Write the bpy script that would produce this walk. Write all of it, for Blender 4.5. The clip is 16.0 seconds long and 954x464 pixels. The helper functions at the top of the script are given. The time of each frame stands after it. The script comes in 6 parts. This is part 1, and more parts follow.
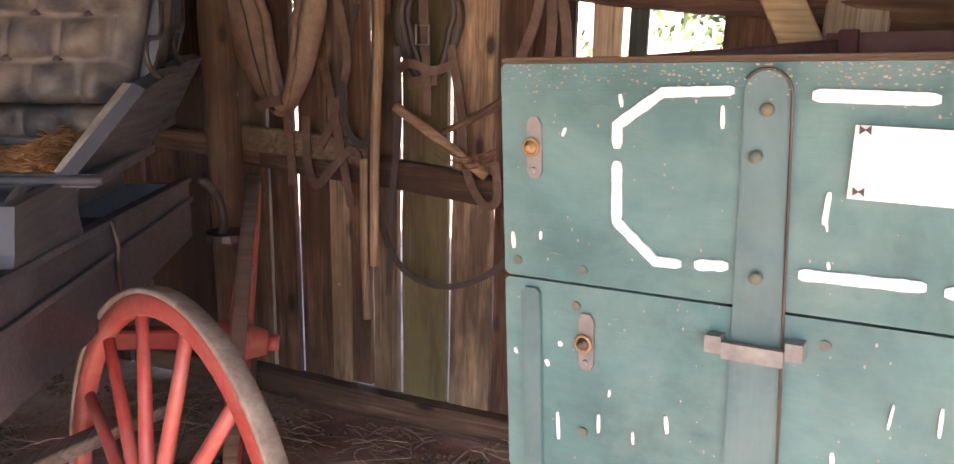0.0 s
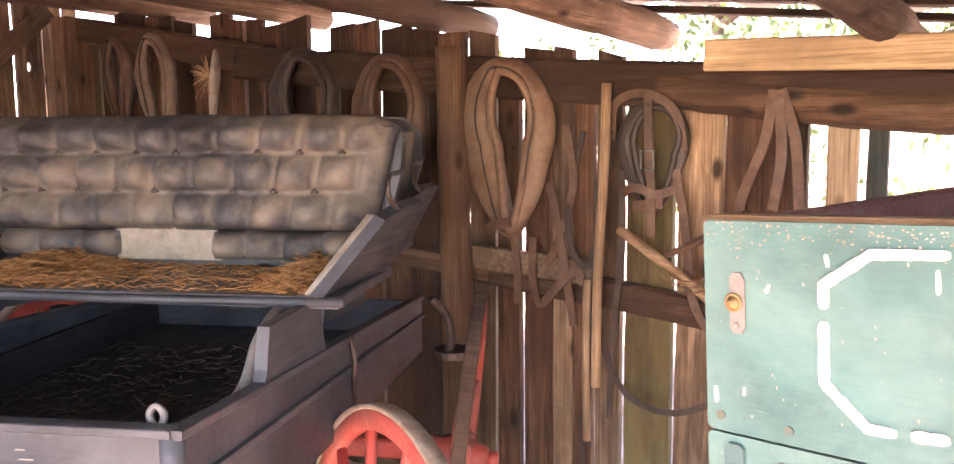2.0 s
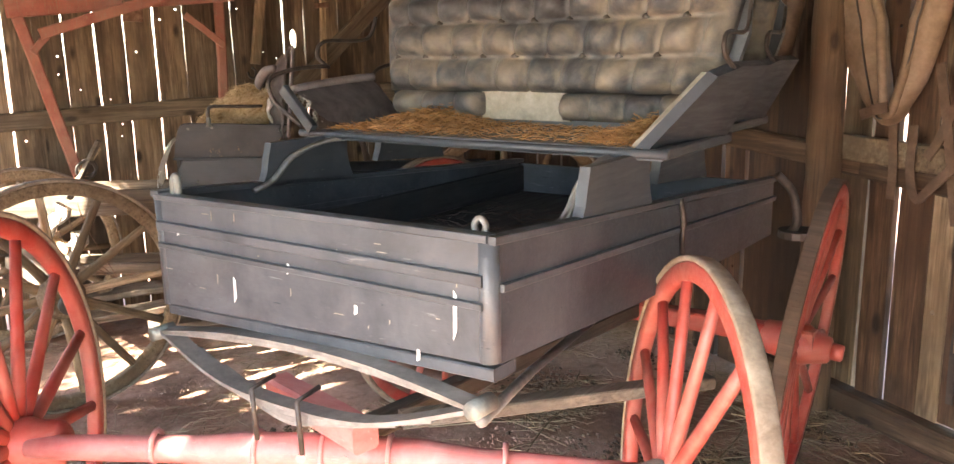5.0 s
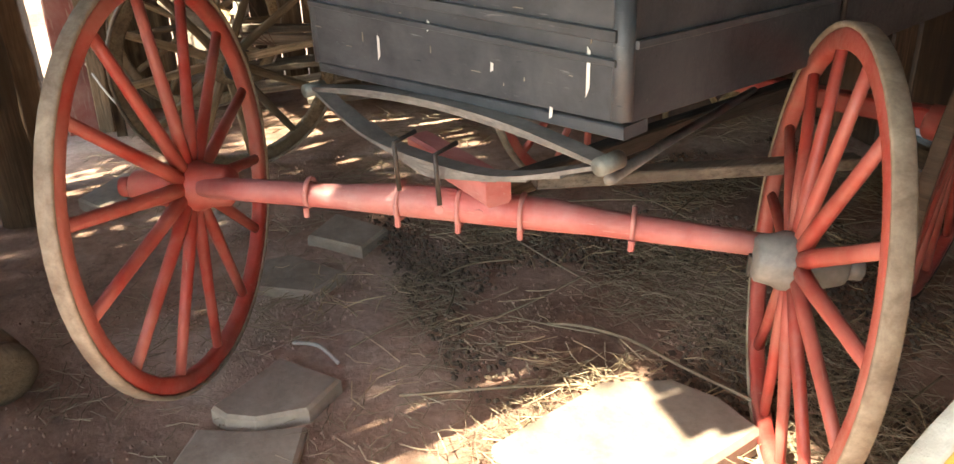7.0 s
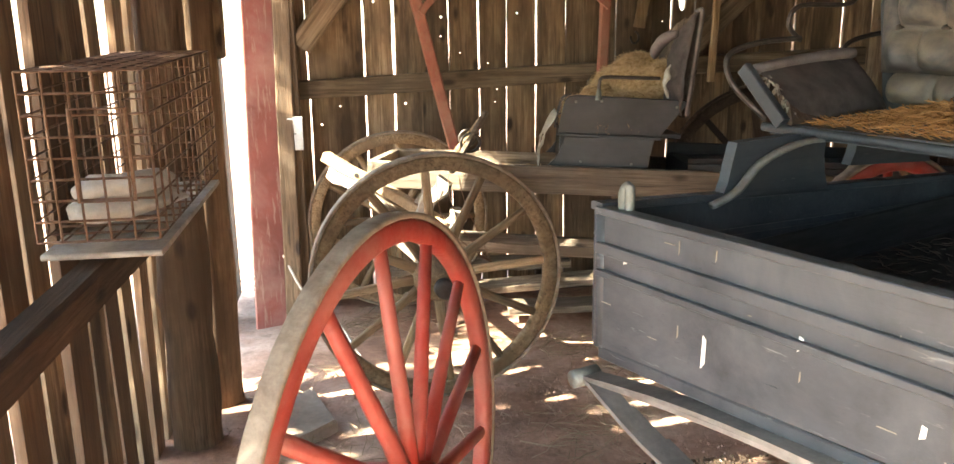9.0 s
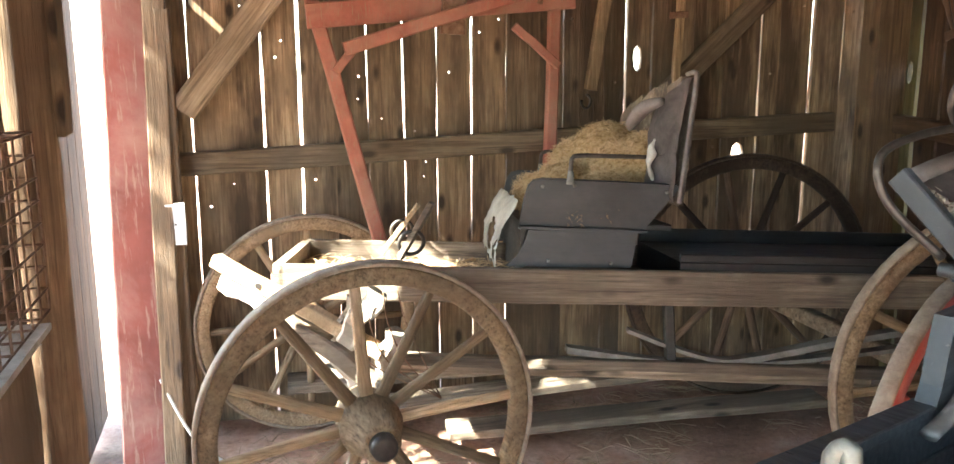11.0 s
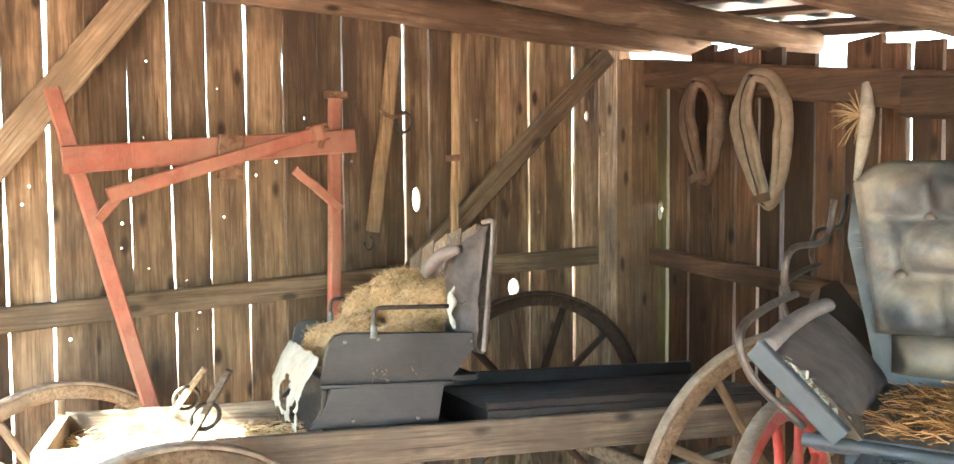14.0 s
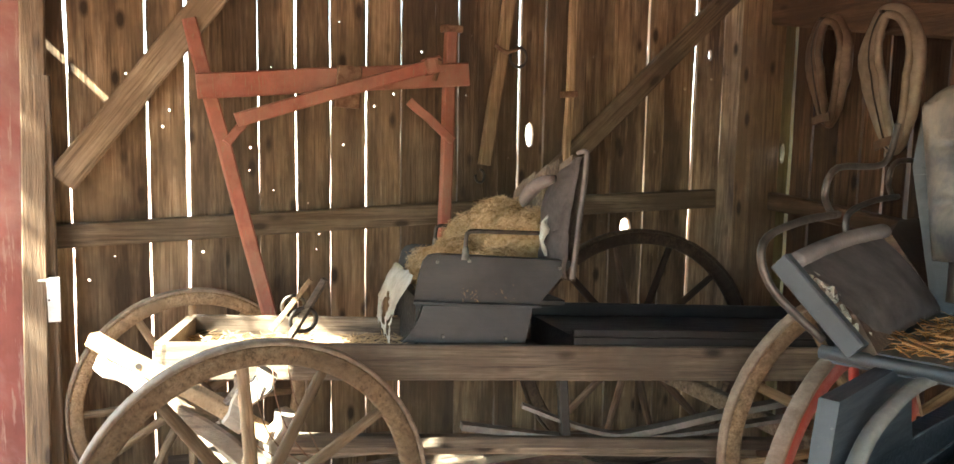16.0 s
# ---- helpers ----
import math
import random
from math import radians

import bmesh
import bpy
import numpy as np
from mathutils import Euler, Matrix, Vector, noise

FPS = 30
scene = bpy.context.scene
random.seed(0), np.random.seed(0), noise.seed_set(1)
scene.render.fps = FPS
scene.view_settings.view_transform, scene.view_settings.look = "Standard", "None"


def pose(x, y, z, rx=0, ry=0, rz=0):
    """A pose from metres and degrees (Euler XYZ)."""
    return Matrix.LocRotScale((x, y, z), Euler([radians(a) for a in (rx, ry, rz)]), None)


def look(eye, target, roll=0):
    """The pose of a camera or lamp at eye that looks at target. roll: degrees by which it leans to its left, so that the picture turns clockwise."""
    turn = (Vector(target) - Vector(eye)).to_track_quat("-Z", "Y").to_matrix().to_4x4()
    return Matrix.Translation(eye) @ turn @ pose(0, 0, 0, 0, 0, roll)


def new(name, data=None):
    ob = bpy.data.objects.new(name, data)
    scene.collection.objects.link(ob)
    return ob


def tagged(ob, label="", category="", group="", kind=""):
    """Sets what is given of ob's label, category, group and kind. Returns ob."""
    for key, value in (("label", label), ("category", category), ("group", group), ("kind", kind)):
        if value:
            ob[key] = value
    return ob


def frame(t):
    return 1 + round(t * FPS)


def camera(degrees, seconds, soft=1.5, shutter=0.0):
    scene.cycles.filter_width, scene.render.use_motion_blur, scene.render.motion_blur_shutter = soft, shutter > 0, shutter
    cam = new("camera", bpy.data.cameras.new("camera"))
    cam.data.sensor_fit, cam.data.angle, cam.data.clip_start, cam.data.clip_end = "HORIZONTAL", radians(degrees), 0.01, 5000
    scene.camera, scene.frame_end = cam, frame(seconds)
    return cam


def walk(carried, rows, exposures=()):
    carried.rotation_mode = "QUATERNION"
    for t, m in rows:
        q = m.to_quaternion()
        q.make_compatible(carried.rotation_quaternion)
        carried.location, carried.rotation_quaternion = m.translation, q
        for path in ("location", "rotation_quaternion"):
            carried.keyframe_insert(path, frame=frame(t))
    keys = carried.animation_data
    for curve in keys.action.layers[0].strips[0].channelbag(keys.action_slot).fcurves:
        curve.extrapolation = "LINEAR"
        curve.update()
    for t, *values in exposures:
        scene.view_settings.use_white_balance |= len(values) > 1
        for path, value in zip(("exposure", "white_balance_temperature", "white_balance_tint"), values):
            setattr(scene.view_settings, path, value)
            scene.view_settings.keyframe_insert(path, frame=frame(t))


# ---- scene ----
cam = camera(57.9, 16.0)
PATH = [
    (0.0, 4.983, -2.885, 1.467, 75.59, -1.11, 19.83),
    (0.5, 5.014, -2.883, 1.483, 77.68, -1.65, 24.26),
    (1.0, 5.013, -2.901, 1.501, 80.31, -1.20, 28.87),
    (1.5, 5.003, -2.895, 1.509, 82.03, -0.40, 32.07),
    (2.0, 5.019, -2.900, 1.512, 82.76, 0.43, 35.00),
    (2.5, 5.050, -2.906, 1.511, 83.10, 0.96, 40.40),
    (3.0, 5.056, -2.909, 1.512, 82.78, 1.49, 46.21),
    (3.2, 5.044, -2.901, 1.509, 82.81, 1.77, 48.30),
    (5.3, 5.203, -2.841, 1.373, 74.85, 1.08, 63.46),
    (5.5, 5.218, -2.827, 1.366, 72.12, 1.44, 64.84),
    (6.0, 5.246, -2.848, 1.347, 66.13, 1.59, 65.95),
    (6.5, 5.247, -2.847, 1.335, 63.98, 2.00, 67.06),
    (7.0, 5.233, -2.849, 1.335, 64.20, 2.09, 71.13),
    (7.5, 5.139, -2.872, 1.347, 64.58, 0.13, 78.32),
    (8.0, 4.967, -2.920, 1.362, 67.78, 0.60, 81.61),
    (8.5, 4.802, -2.973, 1.368, 71.81, 0.06, 83.42),
    (9.0, 4.570, -2.968, 1.407, 75.37, 0.79, 82.30),
    (9.2, 4.462, -2.941, 1.401, 76.77, 0.99, 82.73),
    (11.3, 3.705, -3.015, 1.444, 79.05, -0.24, 73.78),
    (11.5, 3.678, -3.032, 1.462, 79.41, -0.62, 72.67),
    (12.0, 3.629, -3.072, 1.470, 81.02, -0.85, 69.37),
    (12.5, 3.587, -3.103, 1.483, 82.68, -0.93, 66.06),
    (13.0, 3.591, -3.103, 1.492, 84.92, -0.48, 63.08),
    (13.5, 3.595, -3.099, 1.505, 86.36, -0.27, 60.06),
    (14.0, 3.605, -3.099, 1.505, 86.74, 0.53, 58.75),
    (14.5, 3.607, -3.097, 1.497, 86.63, 0.84, 58.17),
    (15.0, 3.609, -3.089, 1.482, 86.32, 1.00, 58.16),
    (15.5, 3.633, -3.047, 1.476, 85.00, 1.24, 61.52),
    (16.0, 3.746, -2.994, 1.447, 83.28, -1.00, 68.42),
]
EXPO = [(0.0, 3.1, 6600, 24), (0.5, 3.35, 6600, 26), (1.5, 4.0, 6900, 28), (3.2, 4.35, 7000, 18), (5.5, 3.9, 7200, 8), (6.5, 2.85, 7500, 4), (7.0, 2.75, 7400, 2), (7.5, 3.4, 7300, 0), (8.0, 3.75, 7300, 0), (8.5, 3.8, 7300, 2), (9.0, 3.85, 7300, 2), (11.5, 4.4, 6400, 0), (12.5, 4.4, 6700, -4), (13.0, 5.0, 6400, -4), (14.0, 5.4, 6300, -5), (15.2, 5.55, 6200, -4), (16.0, 4.25, 6900, 0)]
walk(cam, [(r[0], pose(*r[1:])) for r in PATH], EXPO)

# ---- light ----
SUN_EL, SUN_FROM = radians(44), Vector((0.20, -0.98, 0.0)).normalized()
world = bpy.data.worlds.new("sky")
scene.world = world
world.use_nodes = True
_wn = world.node_tree.nodes
_sky = _wn.new("ShaderNodeTexSky")
_sky.sky_type, _sky.sun_disc = "NISHITA", False
_sky.sun_elevation, _sky.sun_rotation = SUN_EL, math.atan2(SUN_FROM.x, SUN_FROM.y)
world.node_tree.links.new(_sky.outputs[0], _wn["Background"].inputs[0])
_wn["Background"].inputs[1].default_value = 0.13
sun = new("sun", bpy.data.lights.new("sun", "SUN"))
sun.data.energy, sun.data.angle, sun.data.color = 5.0, radians(0.55), (1.0, 0.94, 0.84)
_to = -SUN_FROM * math.cos(SUN_EL) + Vector((0, 0, -math.sin(SUN_EL)))
sun.matrix_world = look((4, -12, 12), Vector((4, -12, 12)) + _to)


# ---- materials ----
def nodes_of(name, rough=0.8, metal=0.0):
    m = bpy.data.materials.new(name)
    m.use_nodes = True
    t = m.node_tree
    b = t.nodes["Principled BSDF"]
    b.inputs["Roughness"].default_value, b.inputs["Metallic"].default_value = rough, metal
    return m, t, b


def ramp(t, src, stops):
    r = t.nodes.new("ShaderNodeValToRGB")
    while len(r.color_ramp.elements) < len(stops):
        r.color_ramp.elements.new(0.5)
    for e, (p, c) in zip(r.color_ramp.elements, stops):
        e.position, e.color = p, (*c, 1)
    t.links.new(src, r.inputs[0])
    return r.outputs[0]


def noise_tex(t, vec, scale, detail=6, rough=0.6, dist=0.0):
    n = t.nodes.new("ShaderNodeTexNoise")
    n.inputs["Scale"].default_value, n.inputs["Detail"].default_value = scale, detail
    n.inputs["Roughness"].default_value, n.inputs["Distortion"].default_value = rough, dist
    t.links.new(vec, n.inputs["Vector"])
    return n.outputs[0]


def coords(t, scale=(1, 1, 1), vary=True, island=False):
    c = t.nodes.new("ShaderNodeTexCoord").outputs["Object"]
    mp = t.nodes.new("ShaderNodeMapping")
    mp.inputs["Scale"].default_value = scale
    t.links.new(c, mp.inputs["Vector"])
    out, rnd = mp.outputs[0], None
    if vary:
        rnd = t.nodes.new("ShaderNodeNewGeometry").outputs["Random Per Island"] if island else t.nodes.new("ShaderNodeObjectInfo").outputs["Random"]
        s = t.nodes.new("ShaderNodeVectorMath")
        s.operation = "SCALE"
        s.inputs[0].default_value = (37, 53, 71)
        t.links.new(rnd, s.inputs["Scale"])
        a = t.nodes.new("ShaderNodeVectorMath")
        t.links.new(out, a.inputs[0])
        t.links.new(s.outputs[0], a.inputs[1])
        out = a.outputs[0]
    return out, rnd


def mix(t, fac, a, b, kind="MIX"):
    m = t.nodes.new("ShaderNodeMix")
    m.data_type, m.blend_type = "RGBA", kind
    for k, v in ((0, fac), (6, a), (7, b)):
        if hasattr(v, "is_linked"):
            t.links.new(v, m.inputs[k])
        else:
            m.inputs[k].default_value = v if k == 0 else (*v, 1)
    return m.outputs[2]


def bump(t, b, height, strength=0.4, dist=0.01):
    n = t.nodes.new("ShaderNodeBump")
    n.inputs["Strength"].default_value, n.inputs["Distance"].default_value = strength, dist
    t.links.new(height, n.inputs["Height"])
    t.links.new(n.outputs[0], b.inputs["Normal"])


def wood(name, dark, mid, light, axis="z", knots=True, rough=0.85, stain=None, stain_at=0.6):
    """Weathered wood, grain along one axis of the object, with board-to-board variation."""
    m, t, b = nodes_of(name, rough)
    sc = {"x": (1.2, 16, 16), "y": (16, 1.2, 16), "z": (16, 16, 1.2)}[axis]
    v, rnd = coords(t, sc)
    g = noise_tex(t, v, 2.2, 8, 0.65, 0.6)
    col = ramp(t, g, [(0.25, dark), (0.5, mid), (0.75, light)])
    vf, _ = coords(t, {"x": (1.5, 70, 70), "y": (70, 1.5, 70), "z": (70, 70, 1.5)}[axis])
    fine = noise_tex(t, vf, 1.6, 6, 0.75, 0.3)
    col = mix(t, 0.85, col, ramp(t, fine, [(0.33, (0.10, 0.085, 0.07)), (0.46, (0.66, 0.64, 0.61)), (0.62, (1, 1, 1))]), "MULTIPLY")
    v2, _ = coords(t, (1, 1, 1))
    big = noise_tex(t, v2, 3.0, 4)
    col = mix(t, ramp(t, big, [(0.38, (0.0, 0.0, 0.0)), (0.62, (0.85, 0.85, 0.85))]), col, tuple(0.42 * c for c in mid), "MIX")
    hue = t.nodes.new("ShaderNodeHueSaturation")
    mr = t.nodes.new("ShaderNodeMapRange")
    mr.inputs[3].default_value, mr.inputs[4].default_value = 0.45, 1.5
    t.links.new(rnd, mr.inputs[0])
    t.links.new(mr.outputs[0], hue.inputs["Value"])
    t.links.new(col, hue.inputs["Color"])
    col = hue.outputs[0]
    if knots:
        vk, _ = coords(t, {"x": (0.45, 1, 1), "y": (1, 0.45, 1), "z": (1, 1, 0.45)}[axis])
        w = t.nodes.new("ShaderNodeTexVoronoi")
        w.inputs["Scale"].default_value = 9.0
        t.links.new(vk, w.inputs["Vector"])
        col = mix(t, ramp(t, w.outputs["Distance"], [(0.09, (0.95, 0.95, 0.95)), (0.2, (0, 0, 0))]), col, tuple(0.35 * c for c in dark))
    if stain:
        vs, _ = coords(t, tuple(0.35 if a == axis else 2.2 for a in "xyz"))
        s = noise_tex(t, vs, 2.0, 5, 0.7)
        col = mix(t, ramp(t, s, [(stain_at - 0.08, (0, 0, 0)), (stain_at + 0.08, (0.85, 0.85, 0.85))]), col, stain)
    t.links.new(col, b.inputs["Base Color"])
    bump(t, b, mix(t, 0.5, g, fine), 0.9, 0.008)
    return m


def paint(name, base, worn, rough=0.55, amount=0.6, grain="x", dust=(0.30, 0.25, 0.2), dust_at=0.62, scale=1.0):
    """Old brushed paint: mottled, scratched through along the grain, dusty in patches."""
    m, t, b = nodes_of(name, rough)
    v, rnd = coords(t, (1, 1, 1))
    big = noise_tex(t, v, 4.0 * scale, 6, 0.6)
    col = ramp(t, big, [(0.3, tuple(0.72 * c for c in base)), (0.7, tuple(min(1, 1.25 * c) for c in base))])
    vs, _ = coords(t, {"x": (2, 22, 22), "y": (22, 2, 22), "z": (22, 22, 2)}[grain])
    fine = noise_tex(t, vs, 2.4 * scale, 8, 0.7)
    col = mix(t, ramp(t, fine, [(amount, (0, 0, 0)), (amount + 0.07, (0.9, 0.9, 0.9))]), col, worn)
    d = noise_tex(t, v, 1.7 * scale, 7, 0.7, 0.5)
    col = mix(t, ramp(t, d, [(dust_at - 0.15, (0, 0, 0)), (dust_at + 0.15, (0.6, 0.6, 0.6))]), col, dust)
    t.links.new(col, b.inputs["Base Color"])
    t.links.new(ramp(t, fine, [(0.3, (rough - 0.12,) * 3), (0.7, (min(1, rough + 0.2),) * 3)]), b.inputs["Roughness"])
    bump(t, b, fine, 0.3, 0.003)
    return m


def mottled(name, stops, scale=5.0, rough=0.85, strength=0.4, dist=0.01, metal=0.0, island=False, detail=8):
    m, t, b = nodes_of(name, rough, metal)
    v, rnd = coords(t, (1, 1, 1), True, island)
    n = noise_tex(t, v, scale, detail, 0.65, 0.3)
    col = ramp(t, n, stops)
    n2 = noise_tex(t, v, scale * 5.3, 5, 0.7)
    col = mix(t, 0.35, col, ramp(t, n2, [(0.3, (0.35, 0.35, 0.35)), (0.7, (1, 1, 1))]), "MULTIPLY")
    t.links.new(col, b.inputs["Base Color"])
    bump(t, b, n2, strength, dist)
    return m


BARN = ((0.09, 0.057, 0.033), (0.41, 0.285, 0.175), (0.62, 0.48, 0.325))
M_PLANK = wood("barn_plank", *BARN, "z", stain=(0.05, 0.033, 0.022), stain_at=0.52)
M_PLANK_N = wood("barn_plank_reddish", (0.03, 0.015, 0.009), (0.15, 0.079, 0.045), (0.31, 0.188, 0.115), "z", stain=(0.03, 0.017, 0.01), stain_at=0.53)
M_PLANK_MOSS = wood("mossy_plank", (0.07, 0.05, 0.02), (0.27, 0.205, 0.10), (0.42, 0.34, 0.2), "z", stain=(0.15, 0.13, 0.055), stain_at=0.5)
M_PLANK_GREEN = wood("green_painted_plank", (0.035, 0.05, 0.045), (0.07, 0.10, 0.09), (0.13, 0.17, 0.15), "z")
M_BEAM_X = wood("beam_x", (0.03, 0.017, 0.01), (0.115, 0.066, 0.038), (0.24, 0.155, 0.1), "x", stain=(0.05, 0.03, 0.02), stain_at=0.55)
M_BEAM_Y = wood("beam_y", (0.12, 0.08, 0.05), (0.42, 0.31, 0.205), (0.60, 0.48, 0.35), "y")
M_BEAM_Z = wood("beam_z", (0.07, 0.04, 0.025), (0.25, 0.165, 0.10), (0.40, 0.29, 0.19), "z")
M_LOG = wood("bark_log", (0.06, 0.04, 0.028), (0.29, 0.20, 0.135), (0.52, 0.41, 0.30), "y", stain=(0.10, 0.06, 0.038), stain_at=0.54)
M_LOG_Z = wood("pole_log", (0.13, 0.075, 0.045), (0.36, 0.22, 0.13), (0.52, 0.36, 0.23), "z", stain=(0.13, 0.075, 0.045))
M_PINE = wood("new_pine", (0.48, 0.35, 0.19), (0.63, 0.49, 0.28), (0.73, 0.60, 0.39), "x", rough=0.6)
M_PINE_Z = wood("new_pine_upright", (0.48, 0.36, 0.22), (0.63, 0.50, 0.33), (0.73, 0.60, 0.43), "z", rough=0.6)
M_BARE = wood("bare_wheel_wood", (0.15, 0.095, 0.05), (0.46, 0.32, 0.195), (0.60, 0.46, 0.31), "x", knots=False)
M_BARE_Z = wood("bare_stick_wood", (0.15, 0.095, 0.05), (0.40, 0.28, 0.17), (0.55, 0.42, 0.28), "z", knots=False)
# darker copy of M_BARE; on two rear wheels it puts shade into the colour
M_BARE_DARK = wood("bare_wood_darker", (0.04, 0.025, 0.018), (0.13, 0.085, 0.06), (0.24, 0.17, 0.12), "x", knots=False)
M_GREYWOOD = wood("grey_cart_board", (0.07, 0.053, 0.04), (0.27, 0.21, 0.16), (0.44, 0.36, 0.28), "y")
# the pale pink dust tone also puts skylight on the red into the colour
M_AXLE = paint("skylit_dusty_red_axle_paint", (0.42, 0.085, 0.075), (0.46, 0.26, 0.22), 0.5, 0.6, "x", (0.52, 0.30, 0.28), 0.45, 2.2)
M_RED = paint("red_wheel_paint", (0.38, 0.045, 0.034), (0.42, 0.2, 0.14), 0.45, 0.63, "x", (0.47, 0.24, 0.19), 0.55, 1.6)
M_REDWOOD = paint("faded_red_tool_paint", (0.29, 0.095, 0.068), (0.27, 0.17, 0.12), 0.8, 0.56, "z", (0.34, 0.2, 0.145), 0.5, 2.4)
M_REDBOARD = paint("faded_red_board", (0.24, 0.075, 0.06), (0.33, 0.2, 0.16), 0.8, 0.55, "z", (0.45, 0.33, 0.28), 0.6)
M_BLACK = paint("dull_black_wagon_paint", (0.03, 0.036, 0.044), (0.22, 0.23, 0.24), 0.36, 0.62, "x", (0.12, 0.13, 0.145), 0.52, 2.0)
M_BLACK_IN = paint("black_wagon_inside", (0.022, 0.023, 0.025), (0.07, 0.06, 0.05), 0.55, 0.66, "y", (0.07, 0.055, 0.045), 0.6, 1.4)
M_BLUEGREY = paint("blue_grey_seat_paint", (0.045, 0.052, 0.062), (0.19, 0.18, 0.17), 0.42, 0.64, "y", (0.10, 0.095, 0.09), 0.66, 1.4)
M_DARKSEAT = paint("dark_buggy_seat_paint", (0.034, 0.038, 0.044), (0.14, 0.13, 0.12), 0.45, 0.66, "y", (0.09, 0.085, 0.08), 0.62, 1.6)
M_GREEN = paint("worn_green_box_paint", (0.050, 0.130, 0.124), (0.16, 0.25, 0.225), 0.6, 0.66, "x", (0.15, 0.25, 0.23), 0.56, 2.6)
M_GREEN_STRAP = paint("green_strap_paint", (0.058, 0.125, 0.125), (0.18, 0.24, 0.22), 0.6, 0.63, "z", (0.15, 0.22, 0.205), 0.6, 2.0)
M_BOLT = mottled("painted_rusty_bolt", [(0.3, (0.06, 0.11, 0.10)), (0.55, (0.11, 0.12, 0.09)), (0.75, (0.17, 0.11, 0.06))], 60, 0.7, 0.3, 0.002)
M_MAROON = paint("maroon_box_inside", (0.10, 0.035, 0.03), (0.24, 0.15, 0.12), 0.7, 0.6, "x", (0.2, 0.13, 0.1), 0.6)
M_WHITE = mottled("white_brush_paint", [(0.2, (0.62, 0.62, 0.58)), (0.6, (0.85, 0.85, 0.82))], 30, 0.6, 0.3, 0.002)
M_PAPER = mottled("white_paper", [(0.3, (0.72, 0.69, 0.62)), (0.7, (0.86, 0.84, 0.78))], 12, 0.8, 0.2, 0.002)
M_IRON = mottled("dark_iron", [(0.3, (0.03, 0.028, 0.027)), (0.7, (0.12, 0.10, 0.09))], 14, 0.5, 0.3, 0.003, 0.6)
M_GREYIRON = mottled("grey_painted_iron", [(0.3, (0.13, 0.125, 0.12)), (0.7, (0.30, 0.28, 0.26))], 14, 0.5, 0.3, 0.003, 0.1)
M_TYRE = mottled("dusty_steel_tyre", [(0.3, (0.20, 0.14, 0.10)), (0.7, (0.42, 0.34, 0.26))], 20, 0.75, 0.35, 0.003, 0.1)
M_RUST = mottled("rusty_wire", [(0.3, (0.12, 0.055, 0.03)), (0.7, (0.34, 0.22, 0.15))], 30, 0.6, 0.3, 0.002, 0.5)
M_BRASS = mottled("rusty_brass", [(0.3, (0.20, 0.11, 0.045)), (0.7, (0.42, 0.31, 0.15))], 60, 0.6, 0.4, 0.002, 0.4)
M_STEEL = mottled("dull_steel", [(0.3, (0.13, 0.14, 0.13)), (0.7, (0.27, 0.28, 0.255))], 25, 0.6, 0.3, 0.002, 0.2)
M_LEATHER = mottled("brown_harness_leather", [(0.25, (0.045, 0.026, 0.017)), (0.5, (0.12, 0.072, 0.046)), (0.75, (0.22, 0.145, 0.095))], 9, 0.6, 0.35, 0.004)
M_LEATHER_TAN = mottled("tan_collar_leather", [(0.25, (0.11, 0.068, 0.042)), (0.5, (0.25, 0.165, 0.106)), (0.75, (0.37, 0.265, 0.19))], 7, 0.7, 0.3, 0.004)
M_COLLAR_GREY = mottled("grey_collar_leather", [(0.25, (0.12, 0.09, 0.065)), (0.5, (0.27, 0.21, 0.155)), (0.75, (0.40, 0.33, 0.26))], 6, 0.7, 0.3, 0.004)
M_LEATHER_DARK = mottled("black_harness_leather", [(0.25, (0.018, 0.015, 0.013)), (0.7, (0.08, 0.06, 0.05))], 10, 0.5, 0.3, 0.004)
M_SEAT = mottled("grey_tufted_leather", [(0.34, (0.022, 0.021, 0.022)), (0.44, (0.065, 0.066, 0.07)), (0.54, (0.155, 0.135, 0.112)), (0.72, (0.28, 0.225, 0.165))], 5.2, 0.6, 0.3, 0.004)
M_CANVAS = mottled("pale_torn_lining", [(0.3, (0.20, 0.18, 0.145)), (0.7, (0.40, 0.365, 0.31))], 14, 0.9, 0.3, 0.003)
M_CUSHION = mottled("mauve_grey_cushion", [(0.3, (0.09, 0.078, 0.078)), (0.7, (0.24, 0.20, 0.195))], 9, 0.75, 0.3, 0.003)
M_STRAW = mottled("dry_straw", [(0.2, (0.28, 0.17, 0.08)), (0.5, (0.58, 0.41, 0.235)), (0.8, (0.74, 0.59, 0.39))], 3, 0.75, 0.1, 0.002, 0, True)
M_HAY = mottled("matted_hay", [(0.3, (0.20, 0.12, 0.05)), (0.5, (0.46, 0.31, 0.16)), (0.7, (0.66, 0.50, 0.30))], 60, 0.9, 1.0, 0.01)
M_STRAW_ORANGE = mottled("orange_straw", [(0.2, (0.17, 0.075, 0.025)), (0.5, (0.36, 0.175, 0.062)), (0.8, (0.52, 0.30, 0.13))], 3, 0.75, 0.1, 0.002, 0, True)
